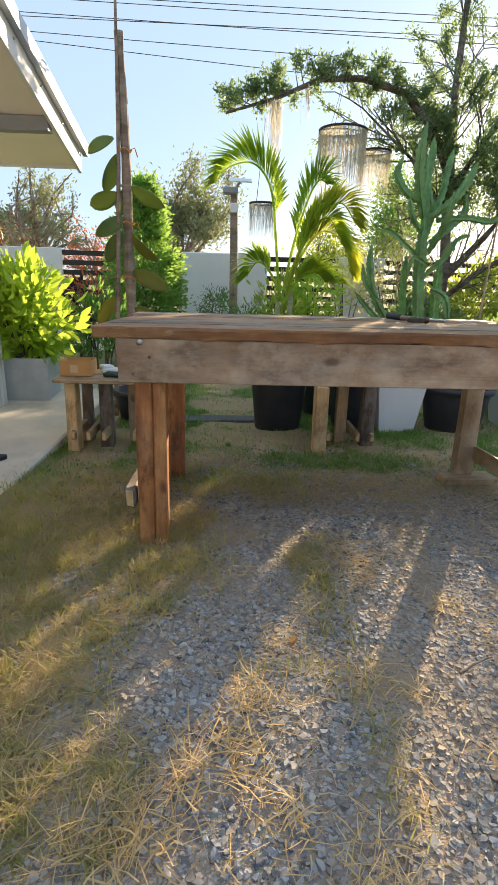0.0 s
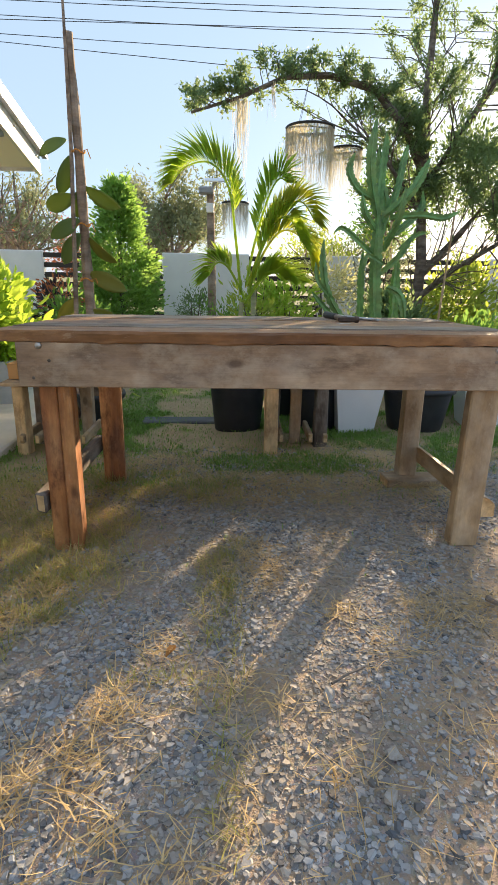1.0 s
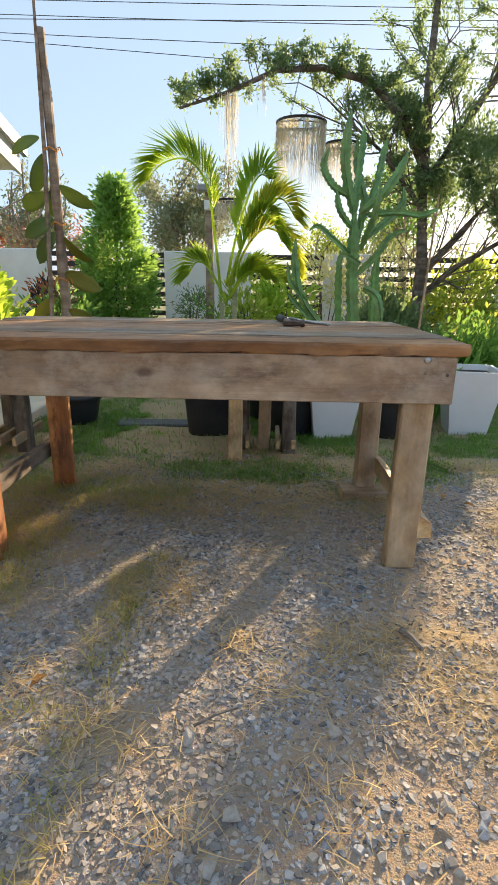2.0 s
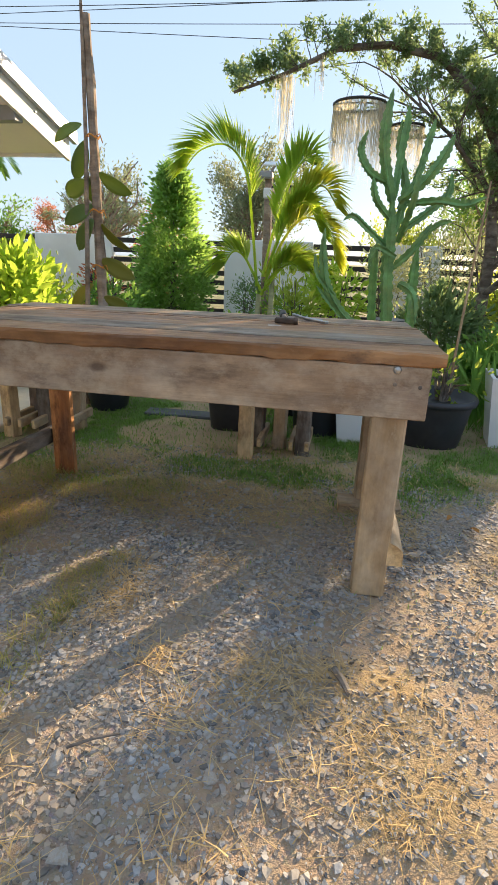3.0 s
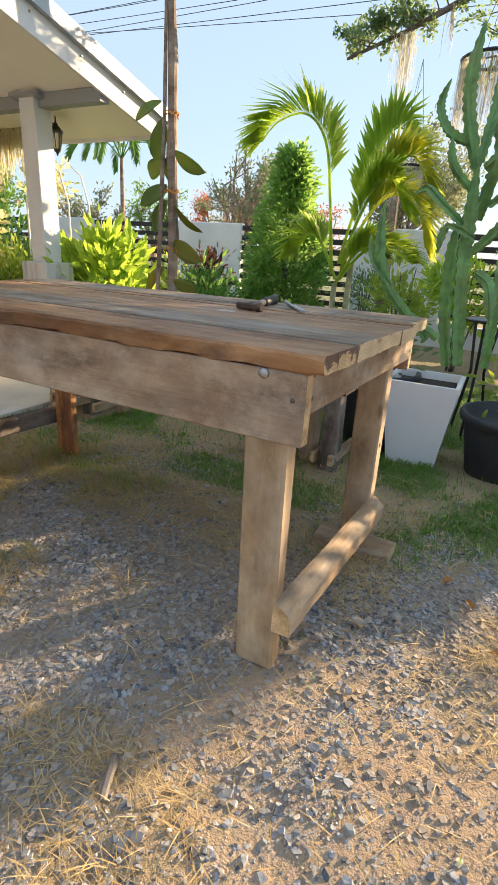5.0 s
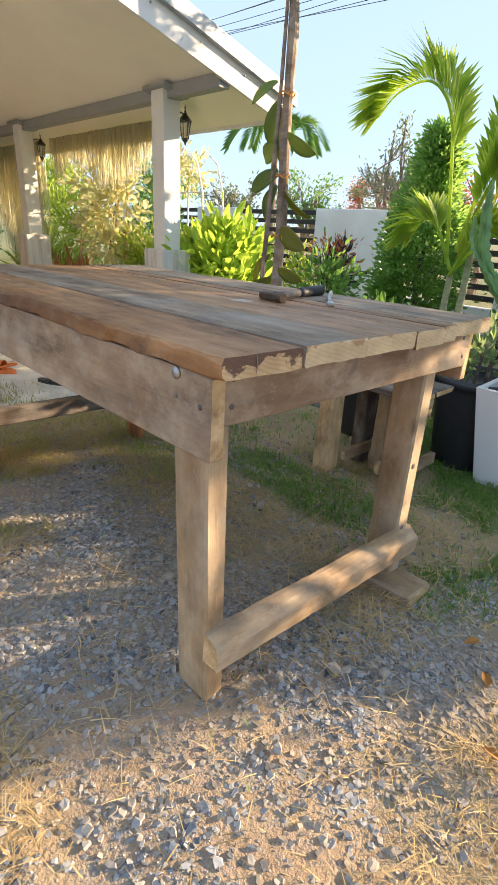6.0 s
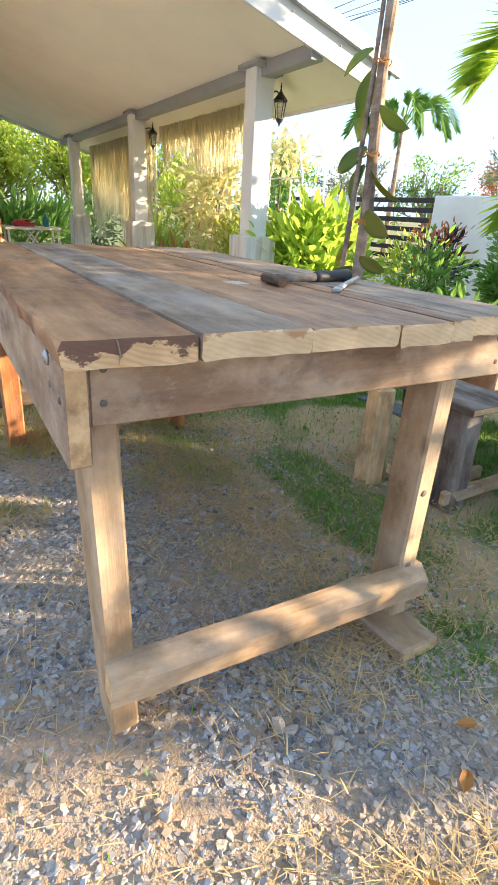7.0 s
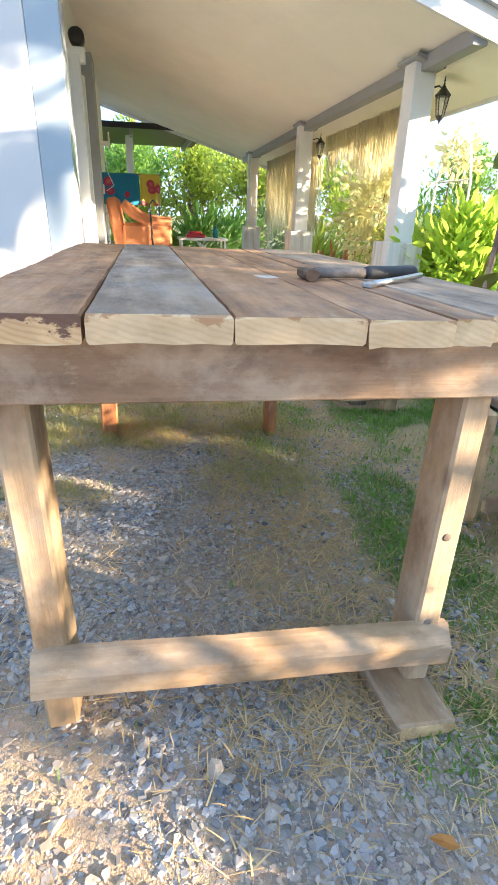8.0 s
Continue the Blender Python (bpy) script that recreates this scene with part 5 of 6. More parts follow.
# ---- hanging moss ----
def strands(rng, roots, lengths, g=None, width=0.004):
    g = g or Geo()
    v, f = [], []
    for (x, y, z), ln in zip(roots, lengths):
        n = 5
        w = rng.uniform(0, 3.14)
        dx, dy = width * math.cos(w), width * math.sin(w)
        ox = oy = 0.0
        b = len(v)
        for i in range(n + 1):
            ox += rng.normal(0, 0.006)
            oy += rng.normal(0, 0.006)
            q = 1 - 0.8 * i / n
            zz = z - ln * i / n
            v += [(x + ox - dx * q, y + oy - dy * q, zz), (x + ox + dx * q, y + oy + dy * q, zz)]
        f += [(b + 2 * i, b + 2 * i + 1, b + 2 * i + 3, b + 2 * i + 2) for i in range(n)]
    return g.add(v, f)


def moss_ring(x, y, z, r, drop, n, label, hang):
    t = thing("moss_ring", label, "hanging moss", (x, y, z), group="hanging moss rings")
    part("hoop", Geo().tube([(x + r * math.cos(w), y + r * math.sin(w), z) for w in np.linspace(0, 6.2832, 25)], 0.012, 6, cap=False), BLACK, t)
    part("crossbar", Geo().tube([(x - r, y, z), (x, y, z + 0.02), (x + r, y, z)], 0.007, 5), BLACK, t)
    for k in range(3):
        w = 2.09 * k
        part("wire", Geo().tube([(x + r * math.cos(w), y + r * math.sin(w), z), (x, y, hang)], 0.002, 4), BLACK, t)
    w = rng.uniform(0, 6.283, n)
    rr = r * np.sqrt(rng.uniform(0.75, 1.0, n))
    pts = np.stack([x + rr * np.cos(w), y + rr * np.sin(w), np.full(n, z)], 1)
    part("moss", strands(rng, pts, drop * rng.uniform(0.25, 1.0, n) ** 0.8, width=0.0017), MOSS, t)


moss_ring(1.04, 5.8, 2.57, 0.235, 0.66, 800, "hoop hung with a curtain of grey moss", 3.12)
moss_ring(1.50, 6.3, 2.50, 0.17, 0.5, 480, "smaller hoop hung with grey moss", 2.95)
moss_ring(0.30, 6.6, 1.98, 0.15, 0.40, 400, "small hoop of moss behind the palm", 2.86)
n = 120
pts = np.stack([0.36 + rng.normal(0, 0.045, n), 5.8 + rng.normal(0, 0.03, n), np.full(n, 2.80)], 1)
solo("moss_tuft", strands(rng, pts, rng.uniform(0.2, 0.75, n), width=0.0019), MOSS, "tuft of grey moss hanging from the limb", "hanging moss")
pts = np.stack([0.66 + rng.normal(0, 0.012, 16), 5.85 + rng.normal(0, 0.012, 16), np.full(16, 2.97)], 1)
solo("moss_tuft", strands(rng, pts, rng.uniform(0.15, 0.36, 16)), MOSS, "thin wisp of grey moss hanging from the limb", "hanging moss")


def moss_curtain(x0, x1, drop, n, label, bias):
    t = thing("moss_curtain", label, "hanging moss", ((x0 + x1) / 2, 4.45, 2.1), group="moss curtains")
    part("rail", Geo().tube([(x0, 4.45, ceiling_z(4.45) - 0.07), (x1, 4.45, ceiling_z(4.45) - 0.07)], 0.01, 6), PALE_BARK, t)
    xs = rng.uniform(x0, x1, n)
    env = 0.55 + 0.45 * vnoise(xs, xs * 0, 0.35, 5)
    pts = np.stack([xs, 4.45 + rng.normal(0, 0.03, n), np.full(n, ceiling_z(4.45) - 0.07)], 1)
    part("moss", strands(rng, pts, drop * env * rng.uniform(0.35, 1.0, n) * (bias[0] + (bias[1] - bias[0]) * (xs - x0) / (x1 - x0)), width=0.0055), MOSS_CURTAIN, t)


moss_curtain(-4.80, -2.55, 0.62, 1400, "curtain of dry moss hanging below the porch beam", (0.9, 1.0))
moss_curtain(-8.15, -5.25, 1.75, 2000, "long curtain of dry moss hanging below the porch beam", (1.0, 0.95))

# ---- overhead cables ----
for y, z0, fall in ((14.0, 6.55, 0.002), (14.04, 6.30, -0.03), (14.08, 6.95, -0.012), (14.12, 6.18, -0.062), (14.16, 7.05, -0.004), (13.96, 6.62, -0.018)):
    pts = [(x, y, z0 + fall * (x + 5.4) + 0.0004 * x * x) for x in np.linspace(-45, 45, 31)]
    solo("overhead_cable", Geo().tube(pts, 0.008, 5), BLACK, "thin black overhead cable", "cable", group="overhead cables")
for x in (-45.0, 45.0):
    up = thing("utility_pole", "plain concrete utility pole carrying the cables", "utility pole", (x, 14.04, 0.0))
    part("pole_shaft", Geo().tube([(x, 14.04, -0.3), (x, 14.04, 11.0)], [0.16, 0.11], 10), TUB, up)
    part("crossarm", Geo().box(0.12, 1.2, 0.12, pose(x, 14.04, 7.4)), TUB, up)

# ---- trees beyond the fence ----
far_tree(-1.3, 13.2, 4.0, 1.3, G_PALE, "pale green tree beyond the fence", 13000, 0.10, 101)
far_tree(-6.2, 13.5, 3.0, 1.2, G_RED, "reddish bare-looking tree beyond the fence", 5000, 0.07, 102, True)
far_tree(-4.5, 12.0, 3.7, 0.7, G_PALE, "feathery pale tree beyond the fence", 5000, 0.08, 103, True)
far_tree(-3.9, 10.5, 3.6, 0.62, G_PALE, "thin feathery tree just beyond the fence", 1700, 0.075, 109, True, trunk_h=0.3)
far_tree(-3.3, 13.3, 2.9, 0.8, G_RED, "rust-tinged small tree beyond the fence", 2200, 0.08, 104)
far_tree(-6.9, 11.5, 2.8, 0.7, G_MID, "small tree beyond the fence", 2600, 0.09, 105)
far_tree(2.2, 11.5, 2.6, 1.1, G_BRIGHT, "yellow-green tree beyond the fence", 3600, 0.09, 106)
far_tree(3.6, 11.8, 3.6, 1.1, G_MID, "green tree beyond the yard", 5000, 0.10, 107)
far_tree(11.5, 9.0, 4.6, 1.6, G_DARK, "dark green tree beyond the yard", 5000, 0.11, 108)

# ---- porch furniture ----
FLOOR = 0.065


def on_ground(x, y, h=0.0):
    return float(ground_z(x, y)) + h


rng = np.random.RandomState(121)
chair = thing("armchair", "armchair in a loose orange slipcover on the porch", "armchair", (-5.5, 2.15, FLOOR))
part("seat", Geo().box(0.66, 0.66, 0.42, pose(-5.55, 2.18, FLOOR + 0.25), 0.05), ORANGE, chair, smooth=False)
part("backrest", Geo().box(0.68, 0.16, 1.18, pose(-5.55, 1.86, FLOOR + 0.64, 9, 0, 0), 0.06), ORANGE, chair)
for x in (-5.22, -5.88):
    g = Geo().box(0.13, 0.62, 0.88, pose(x, 2.20, FLOOR + 0.48), 0.05)
    g.tube([(x, 1.90, FLOOR + 1.16), (x, 2.02, FLOOR + 1.06), (x, 2.20, FLOOR + 0.955), (x, 2.50, FLOOR + 0.935)], [0.06, 0.075, 0.08, 0.075], 12)
    part("armrest", g, ORANGE, chair)
for x, y in ((-5.25, 1.95), (-5.25, 2.45), (-5.85, 1.95), (-5.85, 2.45)):
    part("foot", Geo().box(0.05, 0.05, 0.06, pose(x, y, FLOOR + 0.03)), W_BARK, chair)
stick = thing("walking_stick", "dark walking stick leaning on the armchair", "stick", (-5.12, 2.26, FLOOR))
part("stick_shaft", Geo().tube([(-5.10, 2.28, FLOOR), (-5.13, 2.24, FLOOR + 1.15), (-5.13, 2.28, FLOOR + 1.2), (-5.13, 2.32, FLOOR + 1.17)], [0.012, 0.012, 0.012, 0.012], 7), BLACK, stick)

rack = thing("drying_rack", "drying rack with a bright floral cloth over it", "drying rack", (-6.5, 2.0, FLOOR))
for y in (1.6, 2.4):
    part("rack_leg", Geo().tube([(-6.75, y, FLOOR), (-6.5, y, 1.62)], 0.012, 7), STEEL, rack)
    part("rack_leg", Geo().tube([(-6.25, y, FLOOR), (-6.5, y, 1.62)], 0.012, 7), STEEL, rack)
for z in (1.62, 1.1, 0.7):
    part("rack_rod", Geo().tube([(-6.5, 1.58, z), (-6.5, 2.42, z)], 0.009, 7), STEEL, rack)


def floral(name, base, spot):
    m, t, b = mat(name, 0.9)
    vo = node(t, "ShaderNodeTexVoronoi", Scale=6.0, Randomness=0.9)
    t.links.new(coords(t, shift=False), vo.inputs["Vector"])
    t.links.new(ramp(t, vo.outputs["Distance"], ((0.0, (0.6, 0.25, 0.3)), (0.30, spot), (0.36, spot), (0.42, base))), b.inputs["Base Color"])
    return m


for y0, y1, m_, lb in ((1.56, 2.12, floral("blue_floral_cotton", (0.03, 0.22, 0.42), (0.45, 0.05, 0.12)), "blue cloth with red flowers"), (2.13, 2.42, floral("yellow_floral_cotton", (0.62, 0.52, 0.08), (0.45, 0.06, 0.12)), "yellow cloth with red flowers")):
    g = Geo()
    n, k = 14, 8
    v = [(-6.485 + 0.02 * math.sin(i * 1.3) * (1 - j / k) + 0.07 * (1 - j / k), y0 + (y1 - y0) * i / n, 1.22 + 0.42 * j / k) for j in range(k + 1) for i in range(n + 1)]
    f = [(j * (n + 1) + i, j * (n + 1) + i + 1, (j + 1) * (n + 1) + i + 1, (j + 1) * (n + 1) + i) for j in range(k) for i in range(n)]
    ob = part("cloth", g.add(v, f), m_, rack, lb, smooth=True)
    ob.modifiers.new("thickness", "SOLIDIFY").thickness = 0.006

wt_ob = thing("folding_table", "white folding table with crossed legs", "table", (-6.4, 3.03, FLOOR))
part("tabletop", Geo().box(0.5, 0.74, 0.035, pose(-6.4, 3.03, 0.775), 0.006), WHITE, wt_ob)
for x in (-6.18, -6.62):
    for y in (2.70, 3.36):
        part("leg", Geo().box(0.03, 0.03, 0.69, pose(x, y, 0.41), 0.004), WHITE, wt_ob)
    for a, b in (((x, 2.72, 0.2), (x, 3.1, 0.74)), ((x, 3.34, 0.2), (x, 2.96, 0.74))):
        part("brace", Geo().tube([a, b], 0.011, 6), WHITE, wt_ob)
solo("red_tray", Geo().box(0.2, 0.28, 0.05, pose(-6.4, 2.93, 0.818), 0.015).box(0.14, 0.18, 0.04, pose(-6.4, 2.92, 0.86, 0, 0, 12), 0.012), RED, "red tray with a folded red cloth on the table", "tray")
solo("teal_bottle", Geo().lathe([(0.04, 0), (0.045, 0.02), (0.045, 0.1), (0.015, 0.14), (0.015, 0.17), (0.018, 0.175)], 14, pose(-6.4, 3.24, 0.793)), plain("teal_plastic", (0.02, 0.25, 0.28), 0.3), "teal plastic bottle on the folding table", "bottle", smooth=True)

# fittings on the house wall
spot = thing("wall_spotlight", "round black spotlight on a white bracket", "light", (-3.1, WALL_Y + 0.03, 2.38))
part("spot_head", Geo().lathe([(0.03, -0.06), (0.06, -0.04), (0.062, 0.04), (0.05, 0.05)], 18, pose(-3.1, WALL_Y + 0.075, 2.38, 0, 80, 0)), BLACK, spot, smooth=True)
part("bracket", Geo().box(0.12, 0.13, 0.10, pose(-3.1, WALL_Y + 0.065, 2.26), 0.008), WHITE, spot)
part("cable", Geo().tube([(-3.04, WALL_Y + 0.01, 2.24), (-2.9, WALL_Y + 0.012, 2.05), (-2.80, WALL_Y + 0.012, 1.8), (-2.74, WALL_Y + 0.02, 1.6)], 0.005, 5), WHITE, spot)
hook = thing("wall_fan", "small white wall fan with a hanging cord", "fan", (-6.0, WALL_Y + 0.02, 1.95))
part("fan_hoop", Geo().tube([(-6.0 + 0.1 * math.cos(w), WALL_Y + 0.13, 1.98 + 0.1 * math.sin(w)) for w in np.linspace(0, 6.283, 20)], 0.008, 6, cap=False), WHITE, hook)
part("fan_arm", Geo().box(0.05, 0.14, 0.06, pose(-6.0, WALL_Y + 0.07, 1.95), 0.008), WHITE, hook)
part("cord", Geo().tube([(-6.0, WALL_Y + 0.05, 1.9), (-5.98, WALL_Y + 0.09, 1.6), (-5.95, WALL_Y + 0.16, 1.45), (-5.93, WALL_Y + 0.06, 1.38)], 0.006, 5), WHITE, hook)
part("socket", Geo().box(0.10, 0.03, 0.12, pose(-5.95, WALL_Y + 0.015, 1.40), 0.004), WHITE, hook)

# sandals, shoes and a stool on the slab
def sandal(x, y, turn, m_, label):
    t = thing("sandal", label, "sandal", (x, y, FLOOR), group="sandals on the slab")
    p = pose(x, y, FLOOR, 0, 0, turn)
    v = [(0.13 * math.cos(w), 0.045 * math.sin(w) * (1 + 0.18 * math.cos(w)), z) for z in (0.0, 0.022) for w in np.linspace(0, 6.283, 18, endpoint=False)]
    f = [(i, (i + 1) % 18, 18 + (i + 1) % 18, 18 + i) for i in range(18)] + [tuple(range(18))[::-1], tuple(range(18, 36))]
    sole = part("sole", Geo().add(v, f, 0, p), m_, t)
    for s in (-1, 1):
        part("strap", Geo().tube([p @ Vector((0.07, 0, 0.024)), p @ Vector((0.03, 0.025 * s, 0.05)), p @ Vector((-0.03, 0.042 * s, 0.024))], 0.008, 6), m_, sole)
    for dx in (0.055, -0.005):
        part("strap", Geo().tube([p @ Vector((dx, 0.043 * math.cos(a), 0.016 + 0.045 * math.sin(a))) for a in np.linspace(0, math.pi, 7)], 0.012, 6), m_, sole)


sandal(-1.80, 1.86, 20, RUBBER, "dark rubber sandal on the porch slab")
sandal(-1.77, 1.99, 8, RUBBER, "dark rubber sandal on the porch slab")


def clog(x, y, turn, m_, label):
    """A foam clog: thick sole, rounded toe cap and a heel strap."""
    t = thing("clog", label, "clog", (x, y, FLOOR), group="clogs on the slab")
    p = pose(x, y, FLOOR, 0, 0, turn)
    w = np.linspace(0, 6.283, 22, endpoint=False)
    v = [((0.135 - 0.006 * k) * math.cos(a), (0.047 - 0.004 * k) * math.sin(a) * (1 + 0.2 * math.cos(a)), 0.03 * k) for k in (0, 1) for a in w]
    f = [(i, (i + 1) % 22, 22 + (i + 1) % 22, 22 + i) for i in range(22)] + [tuple(range(22))[::-1], tuple(range(22, 44))]
    sole = part("sole", Geo().add(v, f, 0, p), m_, t)
    n, k = 9, 10
    v = []
    for i in range(n):
        u = i / (n - 1)
        half = 0.052 * math.sqrt(max(0.02, 1 - (1 - u) ** 2.2)) * (1 - 0.06 * u)
        for j in range(k + 1):
            a = math.pi * j / k
            v.append((0.128 - 0.15 * u - 0.02 * math.sin(a) * u, half * math.cos(a), 0.026 + (0.018 + 0.05 * u ** 0.7) * math.sin(a)))
    f = [(i * (k + 1) + j, i * (k + 1) + j + 1, (i + 1) * (k + 1) + j + 1, (i + 1) * (k + 1) + j) for i in range(n - 1) for j in range(k)]
    cap = part("toe_cap", Geo().add(v, f, 0, p), m_, t, smooth=True)
    cap.modifiers.new("thickness", "SOLIDIFY").thickness = 0.004
    part("heel_strap", Geo().tube([p @ Vector(q) for q in ((-0.02, 0.05, 0.045), (-0.07, 0.05, 0.062), (-0.125, 0.028, 0.072), (-0.14, 0, 0.075), (-0.125, -0.028, 0.072), (-0.07, -0.05, 0.062), (-0.02, -0.05, 0.045))], 0.008, 7), m_, t, smooth=True)


FOAM = plain("orange_foam", (0.72, 0.19, 0.04), 0.6, vary=0.06)
CREAM = plain("cream_foam", (0.74, 0.68, 0.55), 0.6, vary=0.06)
clog(-2.00, 2.60, 215, FOAM, "orange foam clog on the porch slab")
clog(-2.20, 2.78, 225, CREAM, "cream foam clog on the porch slab")
clog(-2.04, 2.95, 222, CREAM, "cream foam clog on the porch slab")
sandal(-1.98, 3.22, 40, RED, "red rubber sandal on the porch slab")
sandal(-1.52, 2.80, 30, RUBBER, "dark rubber sandal at the slab's edge")
sandal(-1.46, 2.90, 40, RUBBER, "dark rubber sandal at the slab's edge")
stool = thing("plastic_stool", "small sky-blue plastic stool on the porch", "stool", (-2.9, 2.05, FLOOR))
part("seat", Geo().box(0.26, 0.26, 0.03, pose(-2.9, 2.05, FLOOR + 0.40), 0.01), BLUE, stool)
for dx in (-0.1, 0.1):
    for dy in (-0.1, 0.1):
        part("leg", Geo().tube([(-2.9 + dx * 1.25, 2.05 + dy * 1.25, FLOOR), (-2.9 + dx, 2.05 + dy, FLOOR + 0.39)], [0.018, 0.016], 8), BLUE, stool)
# Thin dark box for the dark patch in the grass.
solo("stepping_slab", Geo().box(0.62, 0.17, 0.04, pose(-0.12, 4.22, on_ground(-0.12, 4.22, 0.005), 0, 0, 3), 0.012), plain("plain_dark_grey", (0.10, 0.105, 0.11), 0.8, vary=0.3), "flat dark grey strip lying in the lawn", "slab")
solo("white_pipe", Geo().tube([(-2.1, 4.78, -0.01), (-1.8, 4.74, -0.012), (-1.45, 4.75, -0.015)], 0.014, 8), WHITE, "white plastic pipe lying along the slab", "pipe", smooth=True)

# ---- trellises and climbers by the porch ----
trellis = thing("trellis", "pale bamboo ladder trellis leaning by the porch", "trellis", (-4.9, 5.15, 0.0))
for x0, x1 in ((-5.75, -5.45), (-5.25, -5.15), (-4.75, -4.55), (-4.35, -4.35)):
    part("upright", Geo().tube([(x0, 5.0, -0.08), ((x0 + x1) / 2, 5.1, 0.8), (x1, 5.2, 1.68)], 0.013, 7), W_FRESH, trellis)
for z in (0.45, 0.85, 1.25):
    part("rung", Geo().tube([(-5.65, 5.06, z), (-4.4, 5.1, z + 0.02)], 0.010, 6), W_FRESH, trellis)
vine = thing("yellow_vine", "sunlit yellow-leaved vine climbing the trellis", "vine", (-4.9, 5.15, 0.0))
P, D = clumpy(rng, 1050, (-4.6, 5.02, 1.28), (0.62, 0.25, 0.75), 46, 0.10)
part("vine_stem", Geo().tube([(-5.0, 5.15, -0.05), (-4.85, 5.12, 0.6), (-4.7, 5.15, 1.2), (-4.4, 5.15, 1.8)], [0.014, 0.012, 0.009, 0.004], 6), BARK, vine)
part("foliage", leaf_geo(P, D + np.array((0, 0, -0.5)), rng.uniform(0.07, 0.14, 1050), 0.55, rng), G_YELLOW, vine)
arch = thing("garden_arch", "thin white metal garden arch", "arch", (-3.3, 5.4, 0.0))
for y in (5.3, 5.6):
    part("hoop", Geo().tube([(-3.68, y, -0.05), (-3.64, y, 1.5), (-3.55, y, 1.8), (-3.32, y, 1.96), (-3.08, y, 1.8), (-2.98, y, 1.5), (-2.95, y, -0.05)], 0.012, 7), WHITE, arch)
for z in (0.6, 1.05, 1.5):
    part("crossbar", Geo().tube([(-3.66, 5.3, z), (-2.97, 5.3, z)], 0.009, 6), WHITE, arch)
P, D = clumpy(rng, 200, (-3.55, 5.45, 1.75), (0.35, 0.15, 0.22), 16, 0.06)
vine = thing("arch_vine", "thin yellow-leaved vine over the garden arch", "vine", (-3.6, 5.45, 0.0))
part("vine_stem", Geo().tube([(-3.66, 5.45, -0.05), (-3.68, 5.45, 1.0), (-3.6, 5.45, 1.8)], [0.012, 0.01, 0.005], 6), BARK, vine)
part("foliage", leaf_geo(P, D, rng.uniform(0.06, 0.11, 200), 0.6, rng), G_YELLOW, vine)
shrub(-5.3, 4.85, 0.28, (0.30, 0.25, 0.25), G_RED, "orange-leaved bromeliad clump at the porch edge", 160, 0.26, 0.14, 131, 6, 0.08, 0.6)
shrub(-6.6, 4.95, 0.42, (0.60, 0.30, 0.42), G_BRIGHT, "strap-leaved green plants at the porch edge", 420, 0.38, 0.10, 132, 12, 0.10, 1.3)
shrub(-4.1, 5.3, 0.55, (0.45, 0.35, 0.5), G_BRIGHT, "bright green shrub under the arch", 1300, 0.10, 0.4, 133, 30, 0.10)
shrub(-5.6, 6.3, 0.75, (0.8, 0.4, 0.7), G_MID, "green shrub behind the trellis", 2200, 0.10, 0.4, 134, 40, 0.12)
shrub(-7.6, 6.0, 0.9, (0.9, 0.5, 0.9), G_BRIGHT, "tall bright shrub past the porch", 2600, 0.11, 0.4, 135, 40, 0.14)
shrub(-9.6, 3.4, 0.55, (0.5, 0.8, 0.5), G_MID, "broad-leaved green plants past the porch", 700, 0.30, 0.22, 136, 26, 0.14, 0.8)
shrub(-9.8, 2.0, 0.6, (0.5, 0.8, 0.6), G_BRIGHT, "bright green plants past the porch", 700, 0.28, 0.25, 137, 26, 0.15, 0.8)
shrub(-10.4, 4.7, 0.7, (0.6, 0.7, 0.7), G_DARK, "dark green shrub past the porch", 1800, 0.13, 0.4, 138, 36, 0.14)
far_tree(-15.0, 2.3, 4.4, 1.9, G_MID, "sunlit yellow-green tree past the porch", 6500, 0.16, 141, trunk_h=0.25)
far_tree(-16.4, 3.6, 5.2, 2.0, G_BRIGHT, "tall sunlit tree past the porch", 8000, 0.18, 147, trunk_h=0.2)
far_tree(-14.0, 5.6, 4.4, 1.7, G_BRIGHT, "sunlit lime-green tree past the porch", 6500, 0.16, 142, trunk_h=0.25)
far_tree(-16.8, 0.4, 5.0, 2.2, G_MID, "green tree far past the porch", 5500, 0.18, 143, trunk_h=0.25)
far_tree(-14.5, 7.5, 4.6, 2.0, G_BRIGHT, "green tree far past the fence", 5000, 0.17, 144, trunk_h=0.25)
far_tree(-10.5, 9.8, 3.2, 1.0, G_MID, "green tree by the far fence", 3500, 0.12, 145)
far_tree(-7.6, 10.2, 2.8, 0.8, G_PALE, "thin pale tree beyond the fence", 2200, 0.09, 146, True)
fp = thing("palm", "slender small palm beyond the slatted fence", "palm", (-6.45, 9.92, 0.0))
part("stem", Geo().tube([(-6.45, 9.92, -0.05), (-6.42, 9.92, 1.4), (-6.40, 9.92, 2.72)], [0.065, 0.05, 0.035], 9), PALE_BARK, fp)
for k in range(9):
    w = k * 2.4
    c, s, l = math.cos(w), math.sin(w), rng.uniform(0.75, 1.05)
    h = rng.uniform(0.0, 0.25)
    frond([(-6.40, 9.92, 2.68), (-6.40 + 0.3 * l * c, 9.92 + 0.3 * l * s, 2.92 + h), (-6.40 + 0.7 * l * c, 9.92 + 0.7 * l * s, 2.95 + h), (-6.40 + 1.0 * l * c, 9.92 + 1.0 * l * s, 2.55 + h)], rng, 0.30, G_MID, fp)
